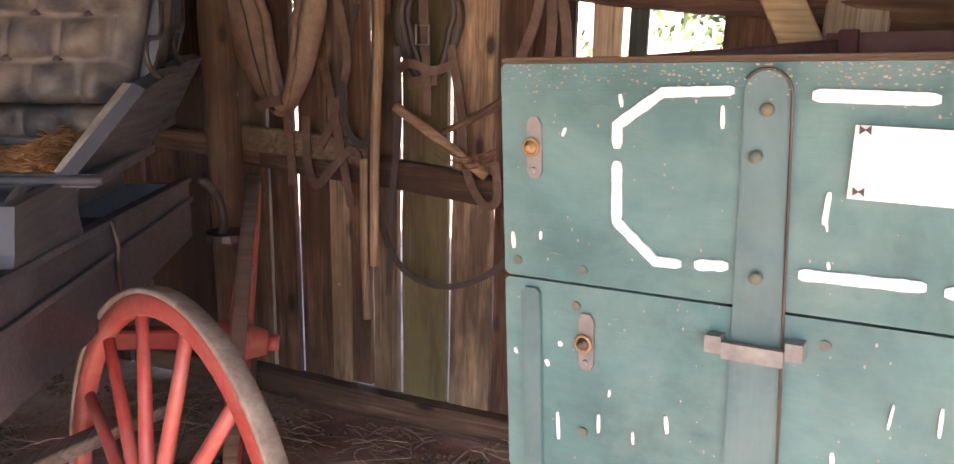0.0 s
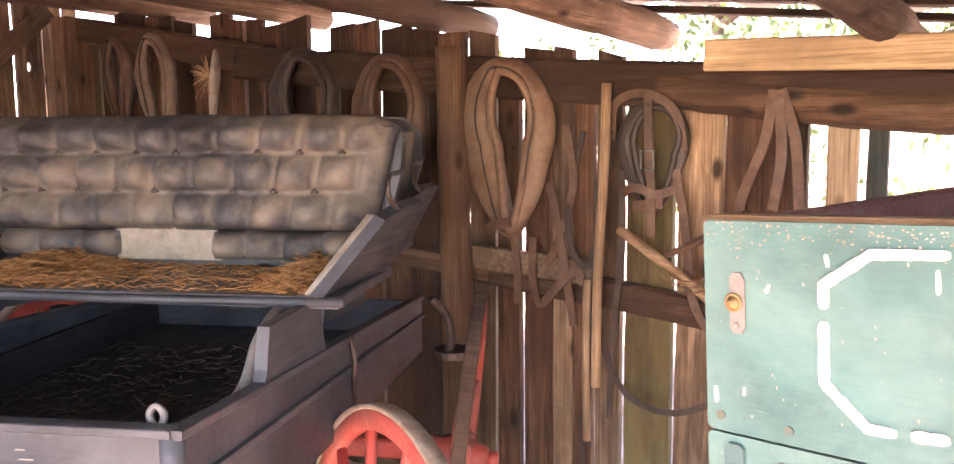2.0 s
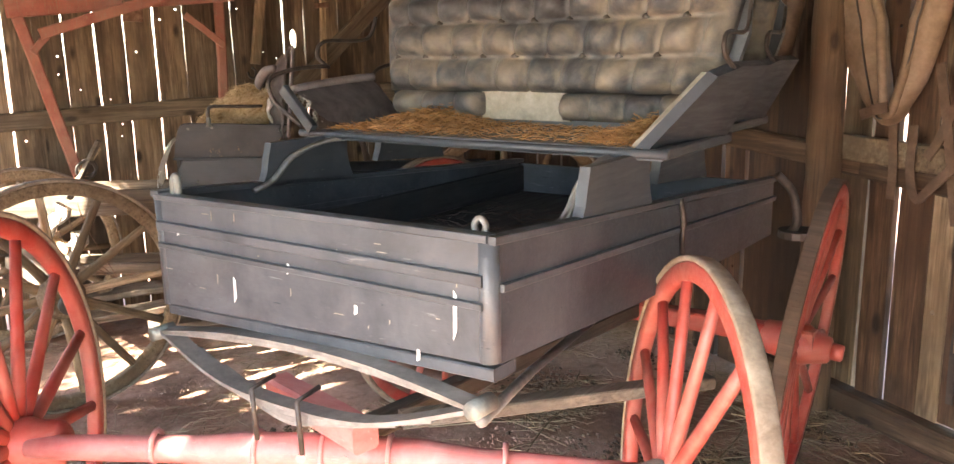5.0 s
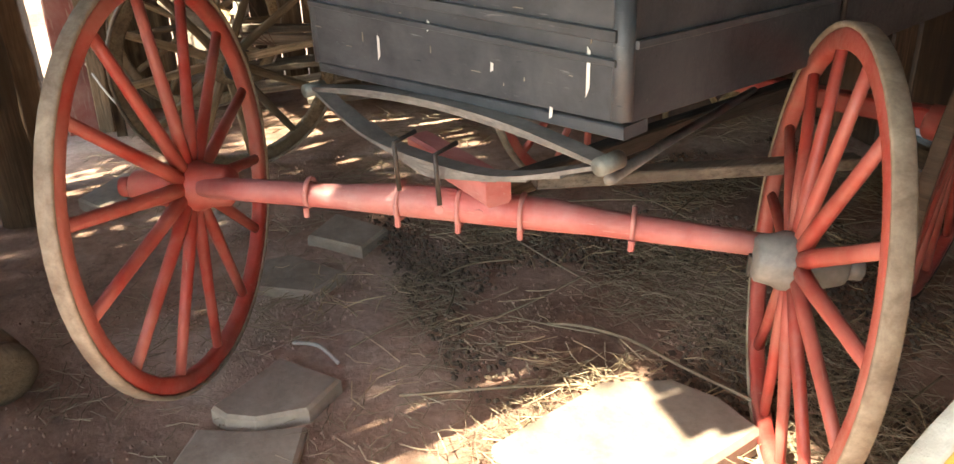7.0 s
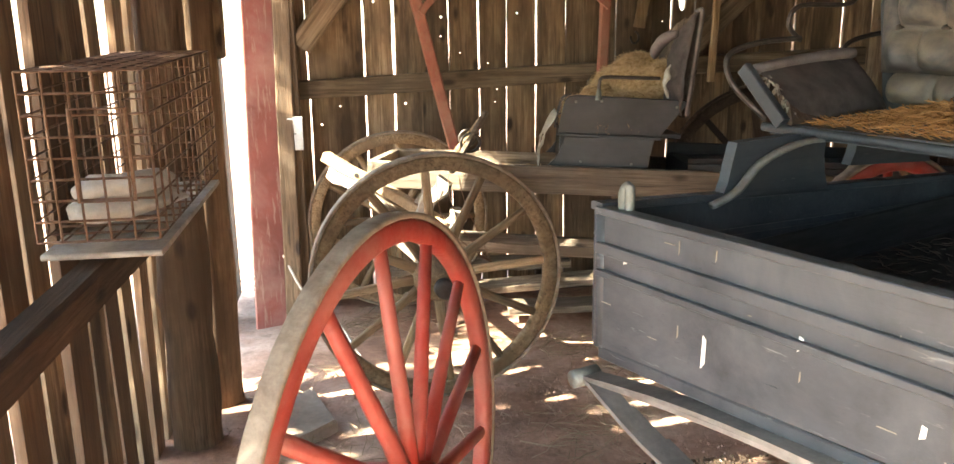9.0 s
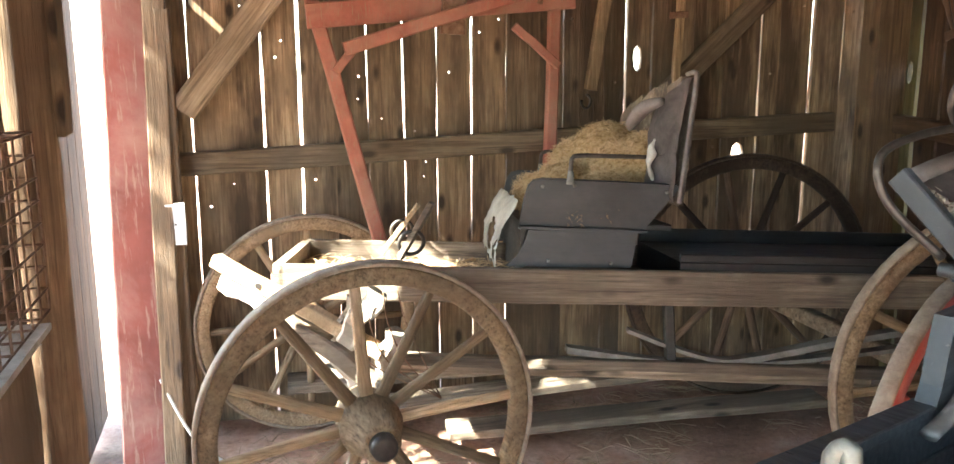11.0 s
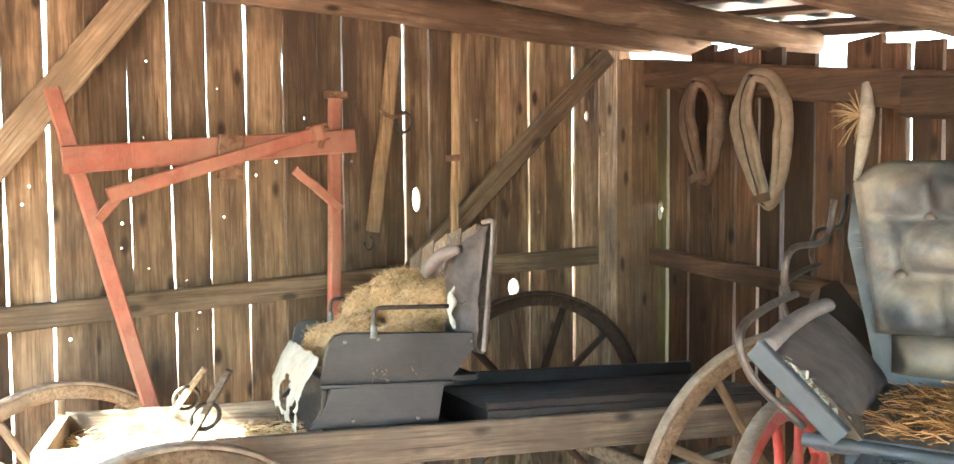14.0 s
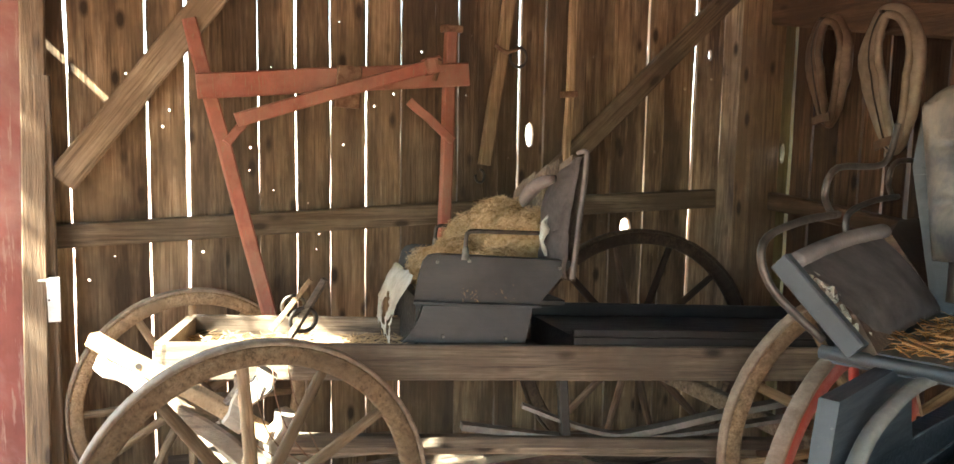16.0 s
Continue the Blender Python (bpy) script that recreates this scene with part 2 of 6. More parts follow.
M_LITTER = mottled("ground_litter", [(0.2, (0.13, 0.085, 0.05)), (0.5, (0.30, 0.22, 0.14)), (0.8, (0.54, 0.44, 0.31))], 3, 0.85, 0.1, 0.002, 0, True)
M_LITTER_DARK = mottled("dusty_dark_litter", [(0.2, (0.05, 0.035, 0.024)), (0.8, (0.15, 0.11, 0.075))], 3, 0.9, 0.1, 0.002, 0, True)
M_CRUMB = mottled("leaf_crumbs", [(0.2, (0.04, 0.025, 0.017)), (0.5, (0.10, 0.065, 0.043)), (0.8, (0.24, 0.17, 0.11))], 3, 0.9, 0.3, 0.004, 0, True)
M_STONE = mottled("tan_flagstone", [(0.3, (0.26, 0.19, 0.145)), (0.7, (0.42, 0.33, 0.26))], 8, 0.85, 0.4, 0.005)
M_ROOF = mottled("dark_roof_tin", [(0.3, (0.05, 0.055, 0.055)), (0.7, (0.16, 0.16, 0.155))], 3, 0.5, 0.2, 0.003, 0.5)
M_SPLINTER = mottled("bleached_wood", [(0.3, (0.38, 0.33, 0.27)), (0.7, (0.66, 0.61, 0.54))], 12, 0.85, 0.4, 0.004)
M_BAG = mottled("white_sack", [(0.3, (0.52, 0.49, 0.43)), (0.7, (0.78, 0.76, 0.7))], 9, 0.85, 0.4, 0.006)
M_YELLOW = paint("yellow_wheel_paint", (0.62, 0.46, 0.06), (0.6, 0.54, 0.36), 0.6, 0.62, "x", (0.6, 0.55, 0.4), 0.6, 2)
M_PLASTER = mottled("grey_switch_cover", [(0.3, (0.40, 0.41, 0.42)), (0.7, (0.55, 0.56, 0.56))], 20, 0.6, 0.2, 0.002)
M_LEAF = mottled("tree_leaves", [(0.3, (0.03, 0.06, 0.015)), (0.7, (0.10, 0.15, 0.04))], 2, 0.6, 0.1, 0.002, 0, True)
M_BARK = mottled("tree_bark", [(0.3, (0.05, 0.035, 0.025)), (0.7, (0.16, 0.12, 0.09))], 12, 0.9, 0.5, 0.02)


def ground_material():
    m, t, b = nodes_of("red_dirt", 0.95)
    v, _ = coords(t, (1, 1, 1), False)
    a = noise_tex(t, v, 1.3, 8, 0.62, 0.4)
    col = ramp(t, a, [(0.36, (0.23, 0.13, 0.09)), (0.5, (0.46, 0.28, 0.205)), (0.62, (0.60, 0.43, 0.34))])
    f = noise_tex(t, v, 38, 6, 0.7)
    col = mix(t, 0.6, col, ramp(t, f, [(0.3, (0.45, 0.42, 0.4)), (0.65, (1, 1, 1))]), "MULTIPLY")
    w = noise_tex(t, v, 9, 6, 0.7)
    col = mix(t, ramp(t, w, [(0.56, (0, 0, 0)), (0.66, (0.45, 0.45, 0.45))]), col, (0.10, 0.06, 0.04))
    t.links.new(col, b.inputs["Base Color"])
    bump(t, b, f, 0.7, 0.012)
    return m


M_DIRT = ground_material()


# ---- building blocks ----
def part(name, bm, material, parent=None, label="", m=None, smooth=False):
    """One bmesh as one mesh object under a thing or a part."""
    me = bpy.data.meshes.new(name)
    bmesh.ops.recalc_face_normals(bm, faces=bm.faces[:])
    if smooth:
        for f in bm.faces:
            f.smooth = True
    bm.to_mesh(me)
    bm.free()
    me.materials.append(material)
    ob = new(name, me)
    if parent:
        ob.parent = parent
    if m is not None:
        ob.matrix_basis = m
    if label:
        ob["label"] = label
    return ob


def thing(name, label, category, group="", m=None):
    ob = new(name)
    ob.empty_display_size = 0.1
    if m is not None:
        ob.matrix_basis = m
    return tagged(ob, label, category, group)


def structure(name, bm, material, label="", smooth=False, m=None):
    return tagged(part(name, bm, material, None, label, m, smooth), kind="structure")


def frame_of(p0, p1, up=(0, 0, 1)):
    p0, p1 = Vector(p0), Vector(p1)
    d = (p1 - p0).normalized()
    u = Vector(up)
    if abs(d.dot(u)) > 0.95:
        u = Vector((0, 1, 0)) if abs(d.y) < 0.9 else Vector((1, 0, 0))
    s = d.cross(u).normalized()
    return p0, p1, d, s, s.cross(d)


def beam(p0, p1, w, h, up=(0, 0, 1), bm=None, seg=1, rough=0.0, bevel=0.12, seed=0):
    """A squared timber from p0 to p1, w wide, h high, its edges chamfered, slightly crooked if rough."""
    bm = bm or bmesh.new()
    p0, p1, d, s, u = frame_of(p0, p1, up)
    c = bevel * min(w, h)
    prof = [(-w / 2 + c, -h / 2), (w / 2 - c, -h / 2), (w / 2, -h / 2 + c), (w / 2, h / 2 - c), (w / 2 - c, h / 2), (-w / 2 + c, h / 2), (-w / 2, h / 2 - c), (-w / 2, -h / 2 + c)]
    rings = []
    for i in range(seg + 1):
        k = i / seg
        o = p0.lerp(p1, k)
        if rough:
            o = o + (s * noise.noise((k * 3.1 + seed, seed * 1.7, 0.3)) + u * noise.noise((k * 2.7, seed * 2.3, 9.1))) * rough
        rings.append([bm.verts.new(o + s * a * (1 + rough * 3 * noise.noise((k * 9, seed + 5.0, a * 7))) + u * b) for a, b in prof])
    for a, b in zip(rings, rings[1:]):
        for i in range(8):
            bm.faces.new((a[i], a[(i + 1) % 8], b[(i + 1) % 8], b[i]))
    bm.faces.new(rings[0][::-1])
    bm.faces.new(rings[-1])
    return bm


def tube(pts, r, bm=None, seg=8, closed=False, flat=1.0, caps=True, up=(0, 0, 1)):
    """A round or flattened tube along a line of points; r is one radius or one for each point."""
    bm = bm or bmesh.new()
    pts = [Vector(p) for p in pts]
    n = len(pts)
    rr = r if isinstance(r, (list, tuple)) else [r] * n
    rings = []
    prev = None
    for i, p in enumerate(pts):
        a = pts[(i - 1) % n] if closed or i else p
        b = pts[(i + 1) % n] if closed or i < n - 1 else p
        d = (b - a).normalized()
        if prev is None:
            u = Vector(up)
            if abs(d.dot(u)) > 0.95:
                u = Vector((1, 0, 0)) if abs(d.x) < 0.9 else Vector((0, 1, 0))
            s = d.cross(u).normalized()
        else:
            s = (prev - d * prev.dot(d)).normalized()
        prev = s
        u = s.cross(d)
        rings.append([bm.verts.new(p + (s * math.cos(2 * math.pi * k / seg) + u * flat * math.sin(2 * math.pi * k / seg)) * rr[i]) for k in range(seg)])
    for i in range(n if closed else n - 1):
        a, b = rings[i], rings[(i + 1) % n]
        for k in range(seg):
            bm.faces.new((a[k], a[(k + 1) % seg], b[(k + 1) % seg], b[k]))
    if caps and not closed:
        bm.faces.new(rings[0][::-1])
        bm.faces.new(rings[-1])
    return bm


def curve_pts(ctrl, n=24, closed=False):
    """Points of a smooth line through the control points."""
    c = [Vector(p) for p in ctrl]
    out = []
    m = len(c)
    spans = m if closed else m - 1
    per = max(2, n // spans)
    for i in range(spans):
        p0, p1, p2, p3 = (c[(i - 1) % m] if closed or i else c[0]), c[i], c[(i + 1) % m], (c[(i + 2) % m] if closed or i < m - 2 else c[-1])
        for k in range(per):
            t = k / per
            out.append(0.5 * ((2 * p1) + (p2 - p0) * t + (2 * p0 - 5 * p1 + 4 * p2 - p3) * t * t + (3 * p1 - p0 - 3 * p2 + p3) * t ** 3))
    if not closed:
        out.append(c[-1])
    return out


def ribbon(pts, width, thick, normal, bm=None):
    """A flat strap along points, its face towards normal."""
    bm = bm or bmesh.new()
    pts, nv = [Vector(p) for p in pts], Vector(normal).normalized()
    rings = []
    for i, p in enumerate(pts):
        d = (pts[min(i + 1, len(pts) - 1)] - pts[max(i - 1, 0)]).normalized()
        s = d.cross(nv)
        s = s.normalized() if s.length > 1e-4 else Vector((1, 0, 0))
        q = s.cross(d).normalized()
        rings.append([bm.verts.new(p + s * a * width / 2 + q * b * thick / 2) for a, b in ((-1, -1), (1, -1), (1, 1), (-1, 1))])
    for a, b in zip(rings, rings[1:]):
        for k in range(4):
            bm.faces.new((a[k], a[(k + 1) % 4], b[(k + 1) % 4], b[k]))
    bm.faces.new(rings[0][::-1])
    bm.faces.new(rings[-1])
    return bm


def lathe(profile, m=None, seg=20, bm=None):
    """A turned shape about the x axis from (x, radius) pairs."""
    bm = bm or bmesh.new()
    m = m or Matrix()
    rings = [[bm.verts.new(m @ Vector((x, r * math.cos(2 * math.pi * k / seg), r * math.sin(2 * math.pi * k / seg)))) for k in range(seg)] for x, r in profile]
    for a, b in zip(rings, rings[1:]):
        for k in range(seg):
            bm.faces.new((a[k], a[(k + 1) % seg], b[(k + 1) % seg], b[k]))
    bm.faces.new(rings[0][::-1])
    bm.faces.new(rings[-1])
    return bm


def ring(r0, r1, x0, x1, seg=56, bm=None, chamfer=0.006):
    """A rim about the x axis."""
    bm = bm or bmesh.new()
    c = chamfer
    prof = [(x0 + c, r0), (x1 - c, r0), (x1, r0 + c), (x1, r1 - c), (x1 - c, r1), (x0 + c, r1), (x0, r1 - c), (x0, r0 + c)]
    rings = [[bm.verts.new((x, r * math.cos(2 * math.pi * k / seg), r * math.sin(2 * math.pi * k / seg))) for x, r in prof] for k in range(seg)]
    for k in range(seg):
        a, b = rings[k], rings[(k + 1) % seg]
        for i in range(8):
            bm.faces.new((a[i], a[(i + 1) % 8], b[(i + 1) % 8], b[i]))
    return bm


def panel(corners, t, bm=None):
    """A board from its corners in order, thickened by t against its normal."""
    bm = bm or bmesh.new()
    c = [Vector(p) for p in corners]
    n = (c[1] - c[0]).cross(c[2] - c[1]).normalized() * t
    a, b = [bm.verts.new(p) for p in c], [bm.verts.new(p - n) for p in c]
    bm.faces.new(a)
    bm.faces.new(b[::-1])
    k = len(c)
    for i in range(k):
        bm.faces.new((a[i], b[i], b[(i + 1) % k], a[(i + 1) % k]))
    return bm


def block(x0, x1, y0, y1, z0, z1, bm=None, c=0.004):
    return beam(((x0 + x1) / 2, y0, (z0 + z1) / 2), ((x0 + x1) / 2, y1, (z0 + z1) / 2), x1 - x0, z1 - z0, bm=bm, bevel=c / min(x1 - x0, z1 - z0))


def wheel(parent, centre, turn, radius, spokes, rim_mat, tyre_mat, hub_mat, spoke_mat, lean=0.0, dish=0.03, hub_out=0.12, hub_in=0.10, label="", rim_t=0.042, rim_w=0.034, hub_r=0.062, cap_mat=None, phase=0.0):
    """A spoked wagon wheel about its local x axis (outside towards +x), with rim, tyre, spokes and turned hub."""
    m = Matrix.Translation(centre) @ pose(0, 0, 0, 0, lean, turn)
    r_in = radius - 0.012 - rim_t
    w = part("wheel", ring(r_in, radius - 0.012, -rim_w / 2, rim_w / 2), rim_mat, parent, label, m, True)
    part("tyre", ring(radius - 0.0115, radius, -rim_w / 2 - 0.002, rim_w / 2 + 0.002, chamfer=0.003), tyre_mat, w, "dusty steel tyre", None, True)
    part("hub", lathe([(-dish - hub_in, hub_r * 0.62), (-dish - hub_in * 0.9, hub_r * 0.8), (-dish - 0.045, hub_r * 0.88), (-dish - 0.03, hub_r), (-dish + 0.03, hub_r), (-dish + 0.045, hub_r * 0.86), (-dish + hub_out * 0.95, hub_r * 0.62), (-dish + hub_out, hub_r * 0.52)], None, 24), hub_mat, w, "", None, True)
    part("hub_cap", lathe([(-dish + hub_out, hub_r * 0.42), (-dish + hub_out + 0.03, hub_r * 0.40), (-dish + hub_out + 0.034, hub_r * 0.3)], None, 16), cap_mat or hub_mat, w, "", None, True)
    me = None
    for i in range(spokes):
        a = 2 * math.pi * (i + phase) / spokes
        if me is None:
            pts = [(-dish, 0, hub_r * 0.8), (-dish * 0.85, 0, radius * 0.3), (-dish * 0.4, 0, radius * 0.6), (0, 0, r_in + 0.01)]
            first = part("spoke", tube([(p[2], 0, p[0]) for p in pts], [0.021, 0.0185, 0.0165, 0.015], None, 8, flat=0.8), spoke_mat, w, "", None, True)
            me = first.data
            ob = first
        else:
            ob = new("spoke", me)
            ob.parent = w
        # spoke mesh lies along local x; turn it into the wheel plane
        ob.matrix_basis = Matrix.Rotation(a, 4, "X") @ Matrix(((0, 0, 1, 0), (0, 1, 0, 0), (1, 0, 0, 0), (0, 0, 0, 1)))
    return w


def straws(name, centre_fn, count, material, label, length=(0.05, 0.16), width=(0.0015, 0.003), parent=None, flatness=0.35, seed=1, group="", top=True):
    """Loose stalks as one piece of stuff; centre_fn gives a place for two random numbers."""
    rng = random.Random(seed)
    verts, faces = [], []
    for _ in range(count):
        c = Vector(centre_fn(rng))
        a = rng.uniform(0, 2 * math.pi)
        d = Vector((math.cos(a), math.sin(a), rng.uniform(-flatness, flatness))).normalized()
        s = Vector((-d.y, d.x, rng.uniform(-0.5, 0.5))).normalized()
        u = d.cross(s)
        ln, w = rng.uniform(*length) / 2, rng.uniform(*width)
        bend = u * rng.uniform(-0.25, 0.25) * ln + s * rng.uniform(-0.3, 0.3) * ln
        k = len(verts)
        for q, o in ((-1, Vector()), (0, bend), (1, Vector())):
            for v in (s * w, -s * w * 0.5 + u * w * 0.87, -s * w * 0.5 - u * w * 0.87):
                p = c + d * ln * q + o + v
                verts.append(p)
        for j in (0, 3):
            for i in range(3):
                faces.append((k + j + i, k + j + (i + 1) % 3, k + j + 3 + (i + 1) % 3, k + j + 3 + i))
    me = bpy.data.meshes.new(name)
    me.from_pydata(verts, [], faces)
    me.materials.append(material)
    ob = new(name, me)
    if parent:
        ob.parent = parent
    tagged(ob, label, "straw" if top else "", group, "stuff")
    return ob


def ground_z(x, y):
    """The floor falls away a little towards the west wall."""
    return -0.13 * max(0.0, min(1.0, (1.6 - x) / 1.5)) if x < 1.6 else 0.0


# ---- ground ----
def make_ground():
    xs = [-90, -40, -18, -8, -4, -2] + [-1 + 0.09 * i for i in range(92)] + [8, 10, 14, 22, 45, 90]
    ys = [-90, -40, -18, -10, -7, -5.6] + [-4.8 + 0.09 * i for i in range(64)] + [1.6, 3, 6, 12, 30, 90]
    bm = bmesh.new()
    g = []
    for x in xs:
        row = []
        for y in ys:
            near = -1 <= x <= 7.3 and -4.8 <= y <= 1
            h = ground_z(x, y)
            if near:
                h += 0.016 * noise.noise((x * 1.9, y * 1.9, 0)) + 0.009 * noise.noise((x * 7, y * 7, 3)) - 0.012
            else:
                h -= 0.03
            row.append(bm.verts.new((x, y, h)))
        g.append(row)
    for i in range(len(xs) - 1):
        for j in range(len(ys) - 1):
            bm.faces.new((g[i][j], g[i + 1][j], g[i + 1][j + 1], g[i][j + 1]))
    structure("ground", bm, M_DIRT, "bare reddish dirt floor strewn with straw and twigs", True)


make_ground()

# ---- barn shell ----
NORTH = pose(0, 0, 0, 0, 0, -2.61)          # the north wall runs slightly askew


def north_beam_z(x):
    return 2.10 - 0.158 * (x - 0.41) if x < 1.85 else 1.872 - 0.085 * (x - 1.85)


def north_rail_z(x):
    return 1.145 - 0.062 * x


def plank_mesh(w, h, t, holes, seed, top_cut=0.0, along="y"):
    """A vertical board w wide in local y, h high, t thick in x, with ragged edges and open knot holes (y, z, ry, rz)."""
    bm = bmesh.new()
    rng = random.Random(seed)
    cuts = {0.0, h}
    for _, z, _, rz in holes:
        cuts.update((z - rz * 1.6, z + rz * 1.6))
    k = 0.16
    z = k
    while z < h - 0.05:
        if all(abs(z - c) > 0.05 for c in cuts) and all(abs(z - hz) > rz * 1.6 + 0.02 for _, hz, _, rz in holes):
            cuts.add(z)
        z += k
    zs = sorted(cuts)
    edge = {}
    for z in zs:
        edge[z] = (-w / 2 + 0.004 * noise.noise((z * 2.1, seed * 3.7, 0)) + 0.002 * rng.uniform(-1, 1), w / 2 + 0.004 * noise.noise((z * 2.1, seed * 3.7, 5)) + 0.002 * rng.uniform(-1, 1))
    loops = {}

    def vert(y, z, x):
        key = (round(y, 5), round(z, 5), round(x, 5))
        if key not in loops:
            loops[key] = bm.verts.new((x, y, z + (top_cut * y / w if z == h else 0)))
        return loops[key]

    for x in (0.0, -t):
        for a, b in zip(zs, zs[1:]):
            hole = next((q for q in holes if abs((a + b) / 2 - q[1]) < 1e-6), None)
            (l0, r0), (l1, r1) = edge[a], edge[b]
            if not hole:
                bm.faces.new([vert(*p, x) for p in ((l0, a), (r0, a), (r1, b), (l1, b))])
            else:
                hy, hz, ry, rz = hole
                lm, rm = (l0 + l1) / 2, (r0 + r1) / 2
                outer = [(r0, a), (rm, hz), (r1, b), (hy, b), (l1, b), (lm, hz), (l0, a), (hy, a)]
                inner = [(hy + 0.75 * ry, hz - 0.75 * rz), (hy + ry, hz), (hy + 0.7 * ry, hz + 0.7 * rz), (hy, hz + rz), (hy - 0.75 * ry, hz + 0.68 * rz), (hy - ry, hz), (hy - 0.65 * ry, hz - 0.7 * rz), (hy, hz - rz)]
                for i in range(8):
                    j = (i + 1) % 8
                    bm.faces.new([vert(*p, x) for p in (outer[i], outer[j], inner[j], inner[i])])
    for hole in holes:
        hy, hz, ry, rz = hole
        inner = [(hy + 0.75 * ry, hz - 0.75 * rz), (hy + ry, hz), (hy + 0.7 * ry, hz + 0.7 * rz), (hy, hz + rz), (hy - 0.75 * ry, hz + 0.68 * rz), (hy - ry, hz), (hy - 0.65 * ry, hz - 0.7 * rz), (hy, hz - rz)]
        for i in range(8):
            j = (i + 1) % 8
            bm.faces.new([vert(*inner[i], 0.0), vert(*inner[j], 0.0), vert(*inner[j], -t), vert(*inner[i], -t)])
    open_edges = [e for e in bm.edges if len(e.link_faces) == 1]
    back = {(round(v.co.y, 5), round(v.co.z, 5)): v for v in bm.verts if v.co.x < -t / 2}
    for e in open_edges:
        a, b = e.verts
        if a.co.x > -t / 2 and b.co.x > -t / 2:
            bm.faces.new((a, b, back[(round(b.co.y, 5), round(b.co.z, 5))], back[(round(a.co.y, 5), round(a.co.z, 5))]))
    return bm


def plank_row(wall, edges, mat_of, top_of, holes_of, gap, base0, thick=0.024, seed=0, place=None, lift={}):
    """Boards side by side between the edge positions, each a piece of the wall."""
    rng = random.Random(seed)
    for i, (a, b) in enumerate(zip(edges, edges[1:])):
        g = gap(i)
        base = base0 + lift.get(i, 0.0)
        w = b - a - g
        mid = (a + b) / 2
        h = top_of(mid, i) - base
        hs = [(y - mid, z - base, ry, rz) for y, z, ry, rz in holes_of(i) if abs(y - mid) + ry < w / 2 - 0.008]
        hs.sort(key=lambda q: q[1])
        keep = []
        for q in hs:
            if all(abs(q[1] - p[1]) > 1.7 * (q[3] + p[3]) + 0.01 for p in keep) and q[3] * 1.7 < q[1] < h - q[3] * 1.7:
                keep.append(q)
        bm = plank_mesh(w, h, thick, keep, seed * 100 + i, rng.uniform(-0.03, 0.03))
        tilt = rng.uniform(-0.25, 0.25)
        m = place(mid, base, rng.uniform(-0.006, 0.006), tilt)
        part("plank", bm, mat_of(i), wall, "", m)


# west wall: narrow boards with light between them
W_EDGES = [-3.42, -3.23, -2.941, -2.791, -2.645, -2.495, -2.34, -2.195, -2.037, -1.88, -1.72, -1.607, -1.40, -1.30, -1.176, -1.06, -0.95, -0.79, -0.60, -0.494, -0.318, -0.155, -0.03, 0.06]
_r = random.Random(4)
W_HOLES = {}
for _i in range(len(W_EDGES) - 1):
    _a, _b = W_EDGES[_i], W_EDGES[_i + 1]
    W_HOLES[_i] = [(_r.uniform(_a + 0.03, _b - 0.03), _r.uniform(0.5, 2.0), *( [_r.uniform(0.003, 0.007)] * 2)) for _ in range(_r.randint(2, 4))]
W_HOLES[17] = [(-0.695, 0.975, 0.034, 0.05)]
W_HOLES[13] = [(-1.245, 1.43, 0.022, 0.062)]
W_HOLES[20] += [(-0.24, 1.85, 0.012, 0.03)]
W_HOLES[2] += [(-2.86, 1.01, 0.014, 0.04)]
wall_west = tagged(new("wall_west"), "weathered vertical barn boards with daylight in the gaps", kind="structure")
W_GAPS = [0.007, 0.008, 0.008, 0.008, 0.007, 0.007, 0.006, 0.007, 0.006, 0.006, 0.004, 0.005, 0.003, 0.005, 0.003, 0.003, 0.003, 0.004, 0.006, 0.007, 0.005, 0.006, 0.006]
plank_row(wall_west, W_EDGES, lambda i: M_PLANK, lambda y, i: 2.30, lambda i: W_HOLES[i], lambda i: W_GAPS[i], -0.22, seed=11,
          place=lambda mid, base, d, tilt: pose(d, mid, base, tilt, 0, 0))
# north wall: wider, rougher boards
N_EDGES = [0.02, 0.17, 0.30, 0.415, 0.56, 0.72, 0.86, 1.0, 1.14, 1.30, 1.44, 1.60, 1.72, 1.86, 2.02, 2.16, 2.30, 2.46, 2.60, 2.76, 2.92, 3.06, 3.20, 3.325, 3.46, 3.545, 3.63, 3.745, 3.94, 4.10, 4.22, 4.36]
_r = random.Random(8)
N_HOLES = {i: [(_r.uniform(N_EDGES[i] + 0.03, N_EDGES[i + 1] - 0.03), _r.uniform(0.2, 1.5), *([_r.uniform(0.003, 0.010)] * 2)) for _ in range(_r.randint(0, 3))] for i in range(len(N_EDGES) - 1)}
N_HOLES[2] += [(0.36, 1.36, 0.018, 0.055)]
wall_north = tagged(new("wall_north"), "rough reddish-brown vertical barn boards, mossy low down", kind="structure")
wall_north.matrix_basis = NORTH
TOP_R = [_r.uniform(-0.05, 0.02) for _ in range(40)]


